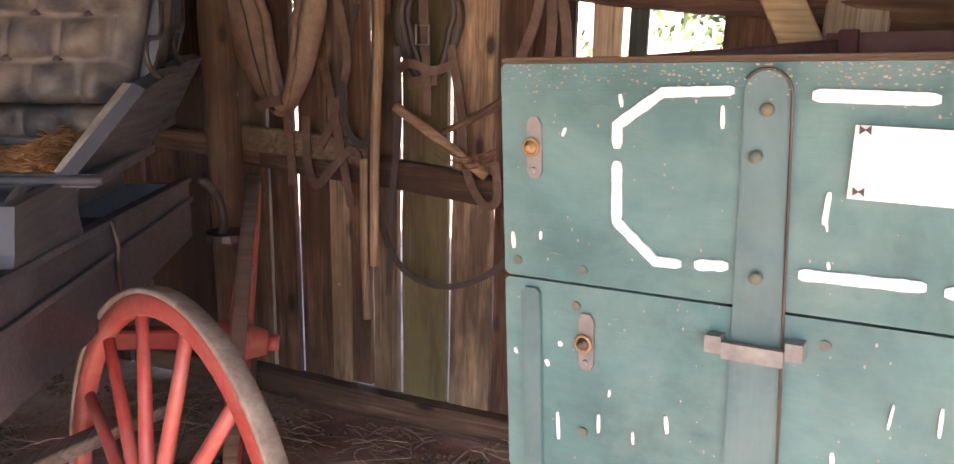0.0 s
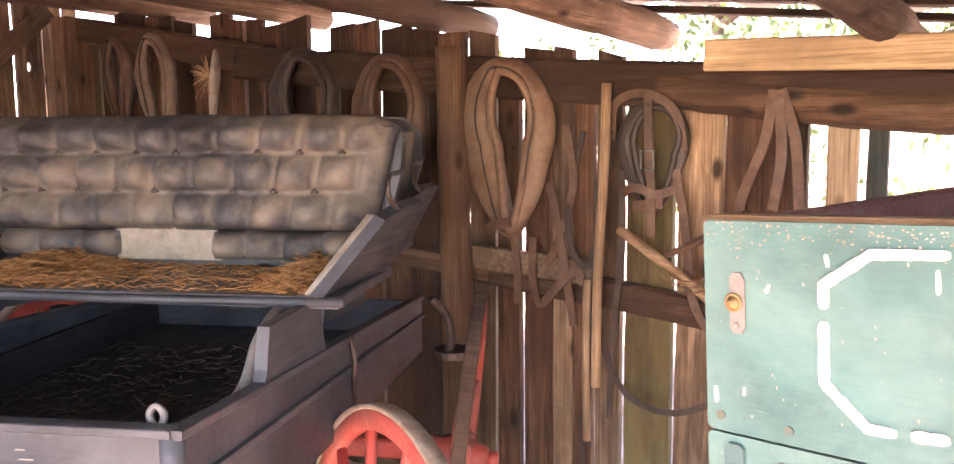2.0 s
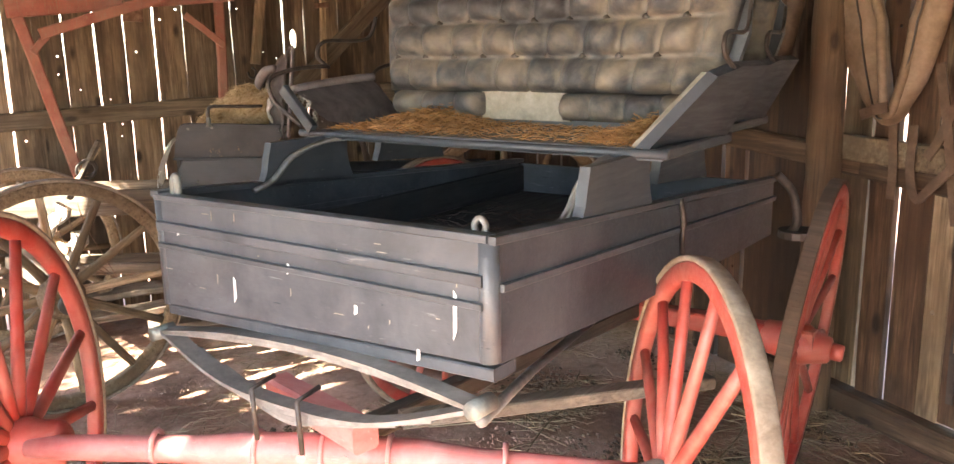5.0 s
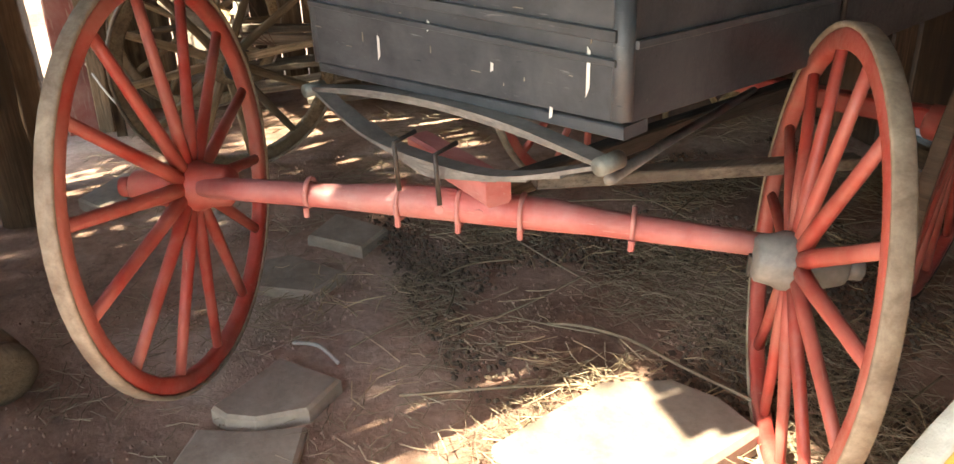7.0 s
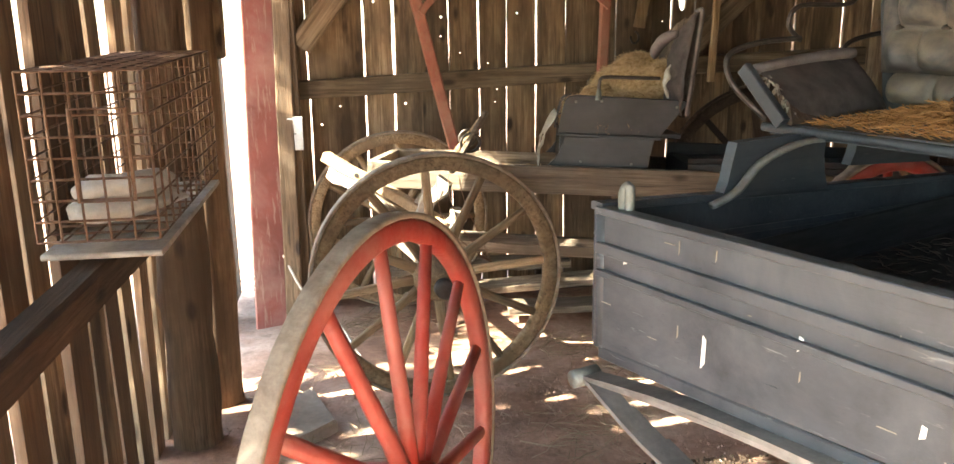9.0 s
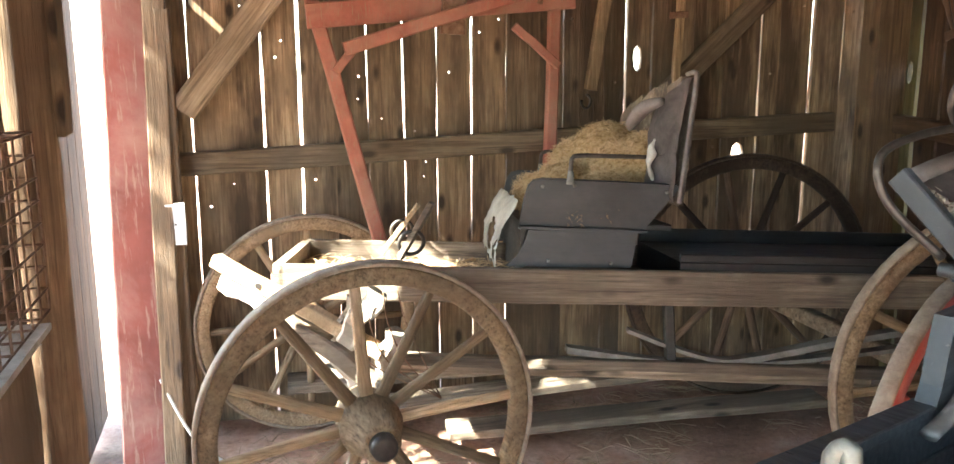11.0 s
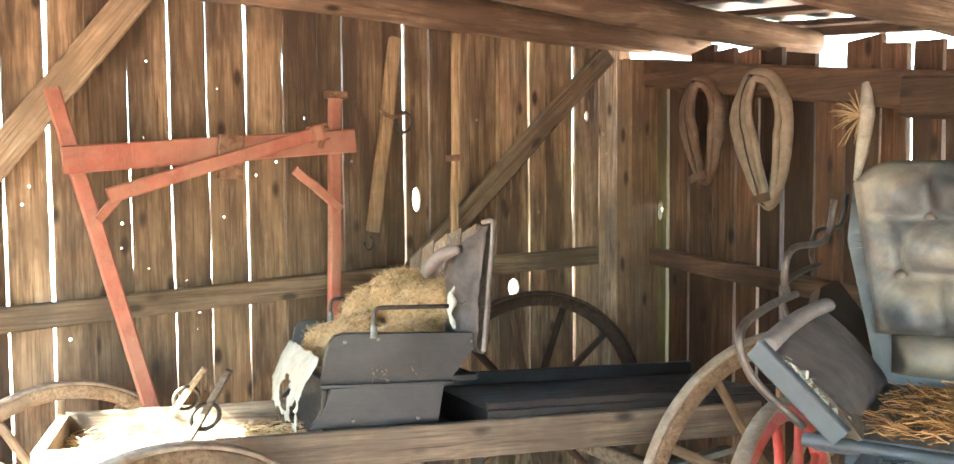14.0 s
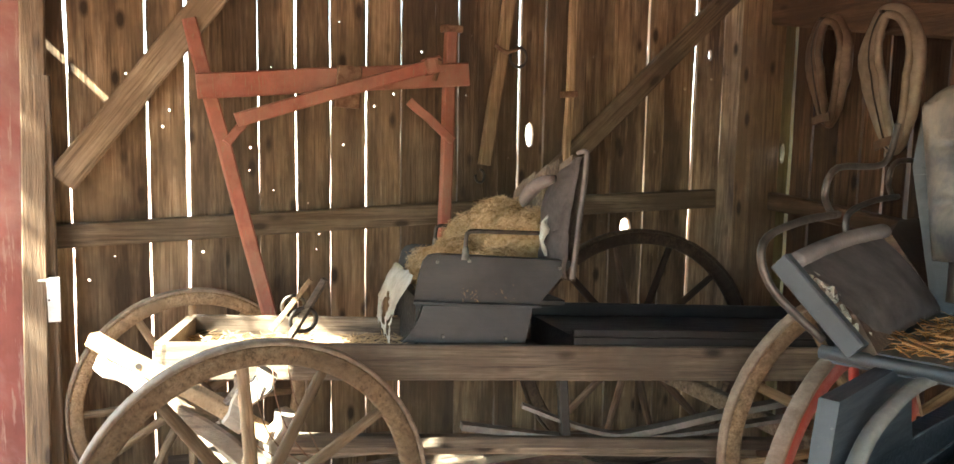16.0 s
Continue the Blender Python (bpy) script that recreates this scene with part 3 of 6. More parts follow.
def north_top(x, i):
    return north_beam_z(x) - 0.02 + TOP_R[i] + (0.09 if i in (23, 24, 26) else 0) + (0.13 if 3 < i < 22 and i not in (9, 15) else 0) if x < 4.2 else north_beam_z(x)


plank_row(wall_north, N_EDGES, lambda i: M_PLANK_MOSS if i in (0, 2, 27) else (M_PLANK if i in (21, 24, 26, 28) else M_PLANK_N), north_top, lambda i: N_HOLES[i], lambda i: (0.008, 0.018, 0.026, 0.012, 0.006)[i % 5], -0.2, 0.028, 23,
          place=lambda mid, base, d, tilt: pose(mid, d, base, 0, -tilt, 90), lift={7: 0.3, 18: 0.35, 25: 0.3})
# odd boards standing by the gap in the north wall
part("plank", plank_mesh(0.085, 1.72, 0.025, [], 77), M_PINE_Z, wall_north, "", pose(4.450, 0, -0.1, 0, 0, 90))
part("plank", plank_mesh(0.055, 1.60, 0.025, [], 78), M_PLANK_GREEN, wall_north, "", pose(4.545, 0.01, -0.1, 0, 0, 90))
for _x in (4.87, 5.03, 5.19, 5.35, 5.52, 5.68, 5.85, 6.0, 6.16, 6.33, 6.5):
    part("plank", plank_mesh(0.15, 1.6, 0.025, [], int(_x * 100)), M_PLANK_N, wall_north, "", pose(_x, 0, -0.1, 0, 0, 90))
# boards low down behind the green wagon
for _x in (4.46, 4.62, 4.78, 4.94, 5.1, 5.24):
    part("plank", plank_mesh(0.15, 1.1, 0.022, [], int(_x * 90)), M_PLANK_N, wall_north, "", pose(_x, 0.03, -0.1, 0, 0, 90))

# south wall with the doorway beside the west wall; open towards the camera's side
wall_south = tagged(new("wall_south"), "dark split-log wall with wide sunlit gaps", kind="structure")
SOUTH_Y = -3.67
S_EDGES = [1.62, 1.80, 1.955, 2.10, 2.28, 2.43, 2.60, 2.77, 2.93, 3.10, 3.27, 3.45, 3.62, 3.76]
plank_row(wall_south, S_EDGES, lambda i: M_LOG_Z if i % 2 else M_PLANK, lambda x, i: 2.02, lambda i: [], lambda i: (0.03, 0.06, 0.04, 0.065, 0.025)[i % 5], -0.1, 0.022, 31,
          place=lambda mid, base, d, tilt: pose(mid, SOUTH_Y + d, base, 0, -tilt * 4, 90))

# boards west of the doorway
for _x in (-0.02, 0.14, 0.30, 0.46):
    part("plank", plank_mesh(0.152, 2.2, 0.022, [], int(_x * 100) + 9), M_PLANK_N, wall_south, "", pose(_x, SOUTH_Y, -0.1, 0, 0, 90))

# filler boards added between header and roof to stop sun leaking in
for _i in range(27):
    _x = -0.1 + 0.165 * _i
    _z = 2.20 - 0.0932 * _x
    part("plank", plank_mesh(0.16, 0.40, 0.02, [], 300 + _i), M_PLANK_N, wall_south, "", pose(_x, SOUTH_Y - 0.022, _z - 0.02, 0, 0, 90))

# unseen wall, added to cut the eastern light; its southern half stays open
wall_east = tagged(new("wall_east"), "plain unseen barn boards added to hold back light from the east", kind="structure")
E_EDGES = [-1.8 + 0.18 * i for i in range(10)]
plank_row(wall_east, E_EDGES, lambda i: M_PLANK_N, lambda y, i: 1.8, lambda i: [], lambda i: 0.006, -0.1, 0.024, 41,
          place=lambda mid, base, d, tilt: pose(6.6 + d, mid, base, 0, 0, 180))


def timber(name, p0, p1, w, h, mat, label, up=(0, 0, 1), rough=0.006, seg=8, seed=0, m=None):
    return structure(name, beam(p0, p1, w, h, up, None, seg, rough, 0.14, seed), mat, label, False, m)


def log(name, pts, r0, r1, mat, label, seed=0, m=None):
    p = curve_pts(pts, 18)
    n = len(p)
    rad = [(r0 + (r1 - r0) * i / (n - 1)) * (1 + 0.12 * noise.noise((i * 0.7, seed, 0))) for i in range(n)]
    bm = tube(p, rad, None, 12)
    for v in bm.verts:
        v.co += Vector((noise.noise(v.co * 9), noise.noise(v.co * 9 + Vector((5, 0, 0))), noise.noise(v.co * 9 + Vector((0, 7, 0))))) * 0.008
    return structure(name, bm, mat, label, True, m)


# west framing
timber("post_corner", (0.275, -0.115, -0.25), (0.275, -0.115, 2.11), 0.22, 0.11, M_BEAM_Z, "squared grey-brown corner post", (1, 0, 0), 0.004, 10, 1)
timber("rail_west", (0.03, -3.3, 1.005), (0.03, -0.2, 1.12), 0.05, 0.095, M_BEAM_Y, "pale horizontal rail nailed across the boards", seed=2)
timber("brace_west", (0, 0, 0), (0, 1.649, 0), 0.10, 0.045, M_BEAM_Y, "diagonal plank brace with a bolt hole", (1, 0, 0), 0.004, 8, 3, pose(0.06, -1.35, 1.05, 42.8, 0, 0))
timber("brace_west", (0, 0, 0), (0, 1.408, 0), 0.115, 0.05, M_BEAM_Y, "pale diagonal brace with nail holes", (1, 0, 0), 0.004, 8, 4, pose(0.085, -3.255, 1.225, 52.35, 0, 0))
log("plate_log", [(0.10, -3.6, 2.27), (0.11, -2.0, 2.30), (0.10, -0.9, 2.26), (0.12, 0.1, 2.24)], 0.075, 0.06, M_LOG, "peeled log wall plate", 5)
timber("post_doorway", (0.16, -3.40, -0.2), (0.13, -3.36, 2.2), 0.10, 0.13, M_BEAM_Z, "leaning door post with a brace", (1, 0, 0), 0.006, 10, 6)
timber("post_doorway", (0.22, -3.28, 0.0), (0.10, -3.36, 1.9), 0.05, 0.07, M_BEAM_Z, "thin leaning post in the doorway corner", (1, 0, 0), 0.006, 10, 7)
# north framing, in the wall's own line
timber("beam_north", (0.15, -0.07, north_beam_z(0.15) - 0.07), (1.95, -0.07, north_beam_z(1.95) - 0.07), 0.09, 0.14, M_BEAM_X, "rough-hewn brown beam", (0, 0, 1), 0.010, 10, 80, NORTH)
timber("beam_north", (1.75, -0.075, north_beam_z(1.86) - 0.075), (4.75, -0.075, north_beam_z(4.75) - 0.06), 0.09, 0.15, M_BEAM_X, "rough-hewn dark beam with pegs", (0, 0, 1), 0.012, 16, 8, NORTH)
log("beam_north", [(3.9, -0.07, 1.62), (4.5, -0.08, 1.55), (5.3, -0.08, 1.50), (6.55, -0.08, 1.45)], 0.06, 0.065, M_BEAM_X, "split rotten log over the gap", 9, NORTH)
timber("rail_north", (0.2, -0.05, north_rail_z(0.2)), (3.2, -0.05, north_rail_z(3.2)), 0.06, 0.085, M_BEAM_X, "dark horizontal rail", seed=10, m=NORTH)
timber("rail_north", (3.0, -0.05, north_rail_z(3.0) + 0.01), (4.45, -0.05, north_rail_z(4.4) - 0.01), 0.06, 0.10, M_BEAM_X, "dark horizontal rail with bark", rough=0.012, seed=11, m=NORTH)
timber("rail_north", (3.05, -0.085, 1.01), (3.68, -0.085, 0.985), 0.03, 0.09, M_BEAM_Y, "pale board nailed over the rail", rough=0.006, seed=14, m=NORTH)
timber("sill_north", (2.6, -0.05, 0.06), (5.2, -0.05, 0.02), 0.08, 0.10, M_BEAM_X, "low sill timber along the wall", rough=0.01, seed=12, m=NORTH)
log("post_round", [(3.10, -0.28, -0.1), (3.09, -0.285, 0.8), (3.075, -0.29, 1.79)], 0.066, 0.058, M_LOG_Z, "round peeled pole with worm holes", 13)
# roof: logs, battens and tin


def roof_z(x, y):
    return 2.235 - 0.105 * x - 0.045 * y


for _i, (_x, _r0) in enumerate(((0.45, 0.06), (1.1, 0.072), (1.98, 0.065), (2.95, 0.07), (3.75, 0.075), (4.6, 0.07))):
    log("rafter_log", [(_x + 0.12, -3.7, roof_z(_x, -3.7)), (_x + 0.02, -2.2, roof_z(_x, -2.2) + 0.01), (_x, -1.0, roof_z(_x, -1.0) - 0.01), (_x - 0.05, 0.22, roof_z(_x, 0.2))], _r0, _r0 * 0.85, M_LOG, "peeled rafter log with loose bark", 20 + _i)
for _i in range(12):
    _y = 0.2 - 0.35 * _i
    timber("batten", (-0.25, _y, roof_z(-0.25, _y) + 0.085), (6.5, _y, roof_z(6.5, _y) + 0.085), 0.09, 0.025, M_BEAM_X, "rough roof batten", rough=0.01, seed=40 + _i)


def make_roof():
    bm = bmesh.new()
    n = 110
    # the unseen east end is carried on to x 6.55 to shut out overhead light
    rows = [[bm.verts.new((-0.35 + 6.9 * i / n, y, roof_z(-0.35 + 6.9 * i / n, y) + 0.125 + 0.012 * math.sin(i * 1.6) + s)) for i in range(n + 1)] for y, s in ((0.32, 0), (-3.72, 0), (-3.72, 0.004), (0.32, 0.004))]
    for a, b in ((0, 1), (1, 2), (2, 3), (3, 0)):
        for i in range(n):
            bm.faces.new((rows[a][i], rows[a][i + 1], rows[b][i + 1], rows[b][i]))
    structure("ceiling", bm, M_ROOF, "corrugated dark tin roof on battens", True)


make_roof()
timber("trim_eave", (-0.3, 0.27, roof_z(-0.3, 0.27) + 0.07), (2.7, 0.27, roof_z(2.7, 0.27) + 0.07), 0.03, 0.07, M_BEAM_X, "rough eave board with gaps above", seed=63, rough=0.012)
# new pine repairs near the green wagon
timber("trim_pine", (4.13, -0.50, 1.695), (5.4, -0.50, 1.655), 0.035, 0.088, M_PINE, "new yellow pine board with knots", seed=60, rough=0.002)
timber("post_pine", (5.13, -0.35, -0.05), (5.13, -0.35, 1.78), 0.16, 0.05, M_PINE_Z, "new pale pine post with nail heads", (0, 1, 0), 0.002, 6, 61)
timber("brace_pine", (4.80, -0.385, 1.77), (5.05, -0.385, 1.31), 0.105, 0.035, M_PINE, "new pine diagonal brace", (0, 1, 0), 0.002, 4, 62)

# ---- black wagon with tufted seats ----
WAGON = pose(3.55, -2.355, 0, 0, 0, 23.1)
WAGON_BOX = pose(3.556, -2.357, 0, 0, 0, 25.4)      # the box stands a little askew on its gear
BOX = WAGON.inverted() @ WAGON_BOX


def seat_cushion(w0, w1, z0, z1, y0, y1, cols, rows_n, missing=()):
    """Button-tufted upholstery: a slab whose front bulges between the buttons."""
    bm = bmesh.new()
    nx, nz = cols * 10, rows_n * 10
    grid = []
    for j in range(nz + 1):
        v = j / nz
        row = []
        for i in range(nx + 1):
            u = i / nx
            w = w0 + (w1 - w0) * v
            fu, fv = (u * cols + (0.5 if int(v * rows_n) % 2 else 0)) % 1, (v * rows_n) % 1
            bulge = 0.056 * (math.sin(math.pi * fu) ** 0.5) * (math.sin(math.pi * fv) ** 0.5)
            edge = min(1, min(u, 1 - u) * 16, (1 - v) * 9, v * 12 + 0.3)
            x = (u - 0.5) * w
            corner = max(0, abs(u - 0.5) * 2 - 0.9) * 10
            z = z0 + (z1 - z0) * v - (0.035 * corner * corner if v > 0.9 else 0)
            y = y0 + (y1 - y0) * v - (0.02 + bulge) * max(0, edge) + 0.006 * noise.noise((x * 9, z * 9, 2))
            row.append(bm.verts.new((x, y, z + 0.006 * noise.noise((x * 6, z * 6, 8)))))
        grid.append(row)
    for j in range(nz):
        for i in range(nx):
            bm.faces.new((grid[j][i], grid[j][i + 1], grid[j + 1][i + 1], grid[j + 1][i]))
    back = [bm.verts.new((v.co.x, v.co.y + 0.05, v.co.z)) for v in (grid[0][0], grid[0][nx], grid[nz][nx], grid[nz][0])]
    bm.faces.new(back[::-1])
    bm.faces.new([grid[0][i] for i in range(nx + 1)] + [back[1], back[0]])
    bm.faces.new([grid[nz][i] for i in range(nx, -1, -1)] + [back[3], back[2]])
    bm.faces.new([grid[j][0] for j in range(nz, -1, -1)] + [back[0], back[3]])
    bm.faces.new([grid[j][nx] for j in range(nz + 1)] + [back[2], back[1]])
    return bm


def wing(sx, y0, y1, z0, z1, yb):
    """Flared side of a wagon seat."""
    h = 0.0 if sx > 0 else -0.065
    return panel([(sx * 0.485, y0 - 0.01, z0 - 0.015), (sx * 0.525, yb, z0 - 0.015), (sx * 0.615, yb + 0.02, z1 + 0.01 + h), (sx * 0.615, y1 - 0.02, z1 + 0.012 + h), (sx * 0.60, y1 - 0.12, z1 - 0.005 + h)][::int(sx)], 0.026)


def wagon_seat(parent, dy, plain=False):
    """A seat across the wagon: board, risers, flared wings, arm irons and a tufted back."""
    def p(name, bm, mat, label="", smooth=False):
        return part(name, bm, mat, parent, label, BOX @ Matrix.Translation((-0.07 if plain else 0, dy, 0)), smooth)
    p("seat_board", block(-0.53, 0.53, 0.40, 0.80, 1.14, 1.165), M_BLUEGREY, "grey seat board with a worn front edge")
    p("seat_edge", tube([(-0.54, 0.395, 1.155), (0, 0.39, 1.152), (0.54, 0.395, 1.155)], 0.011, None, 8, flat=0.9), M_BLUEGREY, "iron-bound front edge", True)
    for s in (-1, 1):
        p("seat_riser", panel([(s * 0.466, 0.165, 1.045), (s * 0.466, 0.495, 1.02), (s * 0.466, 0.478, 1.06), (s * 0.466, 0.47, 1.10), (s * 0.466, 0.475, 1.15), (s * 0.466, 0.20, 1.15), (s * 0.466, 0.188, 1.11), (s * 0.466, 0.18, 1.075)][::s], 0.024), M_BLUEGREY, "curved blue-grey seat riser")
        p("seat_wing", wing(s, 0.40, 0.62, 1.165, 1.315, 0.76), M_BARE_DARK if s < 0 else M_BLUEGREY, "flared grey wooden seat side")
    for s in (-1,):
        p("arm_iron", tube(curve_pts([(s * 0.54, 0.40, 1.17), (s * 0.60, 0.36, 1.24), (s * 0.615, 0.36, 1.30), (s * 0.60, 0.44, 1.325), (s * 0.59, 0.56, 1.33)], 20), 0.006, None, 8), M_IRON, "bent iron arm rail", True)
    for s in (-1, 1):
        p("back_iron", tube(curve_pts([(s * 0.605, 0.58, 1.325), (s * 0.60, 0.53, 1.36), (s * 0.595, 0.56, 1.40), (s * 0.58, 0.72, 1.405), (s * 0.575, 0.76, 1.47)], 20), 0.0055, None, 8), M_IRON, "iron back stay", True)
    p("seat_back", panel([(-0.50, 0.755, 1.165), (0.50, 0.755, 1.165), (0.56, 0.80, 1.40), (0.555, 0.815, 1.48), (0.50, 0.82, 1.53), (-0.50, 0.82, 1.53), (-0.555, 0.815, 1.48), (-0.56, 0.80, 1.40)], 0.02), M_BLACK, "black seat back board")
    if plain:
        p("back_cushion", seat_cushion(1.0, 1.08, 1.17, 1.525, 0.74, 0.79, 9, 4), M_SEAT, "grey tufted back cushion", True)
        return
    p("back_cushion", seat_cushion(1.0, 1.10, 1.255, 1.535, 0.735, 0.79, 10, 3), M_SEAT, "dirty grey button-tufted leather back, stained and torn", True)
    for r in range(1, 4):
        for c in range(1, 10):
            u, v = (c - (0.5 if r < 3 and r % 2 else 0)) / 10, r / 3.0
            if v < 1:
                p("button", lathe([(-0.004, 0.011), (0.004, 0.009), (0.007, 0.003)], Matrix.Translation(((u - 0.5) * (1.0 + 0.1 * v), 0.735 + 0.055 * v - 0.024, 1.255 + 0.28 * v)) @ pose(0, 0, 0, 0, 0, -90), 10), M_LEATHER_DARK, "dark leather button", True)
    p("lower_roll", seat_cushion(0.34, 0.34, 1.185, 1.258, 0.735, 0.74, 3, 1), M_SEAT, "torn lower tufted roll", True).location.x = -0.31
    p("lower_roll", seat_cushion(0.38, 0.38, 1.185, 1.258, 0.735, 0.74, 4, 1), M_SEAT, "torn lower tufted roll", True).location.x = 0.29
    p("back_lining", panel([(-0.16, 0.728, 1.18), (0.12, 0.728, 1.18), (0.12, 0.728, 1.262), (-0.16, 0.728, 1.262)], 0.01), M_CANVAS, "pale bare lining where the roll is gone")
    # padded leather inside the low arm, torn away from its wooden edge, with a frayed lining
    rng = random.Random(31)
    pad = bmesh.new()
    g = []
    for i in range(19):
        col = []
        for j in range(13):
            u, v = i / 18, j / 12
            ragged = 0.035 * abs(noise.noise((v * 7, 3.1, 0))) + 0.02 * noise.noise((v * 19, 1, 0)) + 0.03
            y = 0.40 + ragged * (1 - u) + 0.345 * u
            z = 1.168 + (0.098 + 0.022 * u) * v
            puff = 0.034 * math.sin(math.pi * min(1, v * 0.9 + 0.08)) * (0.45 + 0.55 * math.sin(math.pi * min(1, u * 0.8 + 0.1)))
            col.append(pad.verts.new((-0.492 - 0.105 * v + puff + 0.006 * noise.noise((y * 25, z * 25, 1)), y, z)))
        g.append(col)
    for i in range(18):
        for j in range(12):
            pad.faces.new((g[i][j], g[i + 1][j], g[i + 1][j + 1], g[i][j + 1]))
    bmesh.ops.solidify(pad, geom=pad.faces[:], thickness=0.007)
    p("arm_pad", pad, M_CUSHION, "torn padded leather arm lining", True)
    p("arm_roll", tube(curve_pts([(-0.60, 0.43, 1.268), (-0.60, 0.52, 1.278), (-0.595, 0.64, 1.287), (-0.58, 0.74, 1.292)], 14), 0.015, None, 10, flat=0.8), M_CUSHION, "rolled leather top of the arm", True)
    fringe = bmesh.new()
    for k in range(26):
        v = rng.random()
        o = Vector((-0.488 - 0.105 * v, 0.425 + rng.uniform(0, 0.03), 1.168 + 0.10 * v))
        tube([o, o + Vector((rng.uniform(-0.004, 0.012), -rng.uniform(0.004, 0.016), rng.uniform(-0.008, 0.006))), o + Vector((rng.uniform(0, 0.014), -rng.uniform(0.008, 0.024), rng.uniform(-0.016, 0.004)))], [0.004, 0.003, 0.001], fringe, 5)
    p("torn_lining", fringe, M_CANVAS, "frayed pale lining on the arm edge")
    p("arm_edge", beam((-0.49, 0.392, 1.165), (-0.607, 0.402, 1.272), 0.03, 0.02, (0, 1, 0)), M_BLUEGREY, "worn grey edge board of the arm")
    p("arm_patch", panel([(0.455, 0.40, 1.17), (0.475, 0.40, 1.17), (0.585, 0.515, 1.318), (0.545, 0.55, 1.318)], 0.008), M_CANVAS, "bare pale inside of the seat side")


def make_wagon():
    w = thing("spring_wagon", "old black spring wagon with two tufted seats and red wheels", "wagon", m=WAGON)
    L = 1.5

    def p(name, bm, mat, label="", smooth=False, parent=w):
        return part(name, bm, mat, parent, label, None, smooth)

    def q(name, bm, mat, label="", smooth=False):
        return part(name, bm, mat, w, label, BOX, smooth)
    # box: front and side boards with a batten line, rounded iron-bound corners
    q("front_panel", panel([(-0.45, -0.02, 0.815), (0.45, -0.02, 0.853), (0.45, -0.02, 1.068), (-0.45, -0.02, 1.058)], 0.022), M_BLACK, "scuffed black front panel with flaked paint")
    for s in (-1, 1):
        q("side_panel", panel([(s * 0.464, 0.0, 0.83 + 0.02 * s), (s * 0.464, 0.55, 0.815), (s * 0.464, L, 0.79), (s * 0.464, L, 0.958), (s * 0.464, 0.75, 1.005), (s * 0.464, 0.0, 1.064)][::s], 0.022), M_BLACK, "black side panel")
        q("corner_iron", tube([(s * 0.447, -0.005, 0.834 + 0.02 * s), (s * 0.447, -0.005, 0.95), (s * 0.447, -0.005, 1.066)], 0.0195, None, 14), M_BLACK, "rounded iron-bound corner", True)
        q("side_moulding", beam((s * 0.467, 0.0, 0.985), (s * 0.467, L, 0.905), 0.014, 0.014), M_BLACK)
        q("top_rail", beam((s * 0.457, -0.02, 1.07), (s * 0.457, L, 0.964), 0.03, 0.014), M_BLACK, "worn top edge")
        q("side_stay", tube(curve_pts([(s * 0.472, 0.75, 1.02), (s * 0.48, 0.755, 0.97), (s * 0.475, 0.76, 0.92), (s * 0.464, 0.80, 0.85)], 12), 0.007, None, 6), M_IRON, "", True)
    q("front_moulding", beam((-0.447, -0.024, 1.0), (0.447, -0.024, 1.0), 0.012, 0.02), M_BLACK)
    q("front_moulding", beam((-0.447, -0.024, 0.955), (0.447, -0.024, 0.955), 0.012, 0.012), M_BLACK)
    q("top_rail", beam((-0.455, -0.01, 1.064), (0.455, -0.01, 1.072), 0.03, 0.014), M_BLACK, "worn top edge")
    q("bottom_rail", beam((-0.45, 0.02, 0.80), (0.46, 0.02, 0.832), 0.07, 0.024), M_BLACK)
    q("floor_board", block(-0.445, 0.445, 0.0, L, 0.838, 0.855), M_BLACK_IN, "dusty boarded wagon floor")
    q("inner_wall", block(-0.44, -0.43, 0.02, L, 0.856, 0.95), M_BLACK_IN)
    q("tailboard", block(-0.45, 0.45, L - 0.02, L, 0.80, 0.955), M_BLACK)
    q("dash_bracket", tube(curve_pts([(0.40, 0.03, 1.06), (0.393, 0.03, 1.082), (0.405, 0.03, 1.095), (0.417, 0.03, 1.082), (0.41, 0.03, 1.06)], 16), 0.006, None, 6), M_GREYIRON, "flat iron loop on the front edge", True)
    q("dash_bracket", tube(curve_pts([(-0.412, 0.0, 1.06), (-0.412, 0.0, 1.10), (-0.397, 0.0, 1.11), (-0.397, 0.0, 1.06)], 10), 0.009, None, 6), M_STEEL, "flat iron loop on the front edge", True)
    # flaked paint showing as pale nicks on the front
    rng = random.Random(5)
    for x, z, hh in ((-0.20, 0.885, 0.028), (0.385, 0.93, 0.045), (-0.03, 0.955, 0.012), (0.30, 0.84, 0.012), (-0.38, 0.99, 0.008), (0.15, 0.90, 0.01)):
        q("paint_flake", panel([(x - 0.004, -0.0225, z - hh), (x + 0.004, -0.0225, z - hh * 0.6), (x + 0.005, -0.0225, z + hh * 0.8), (x - 0.002, -0.0225, z + hh)], 0.001), M_WHITE, "bare pale nick in the paint")
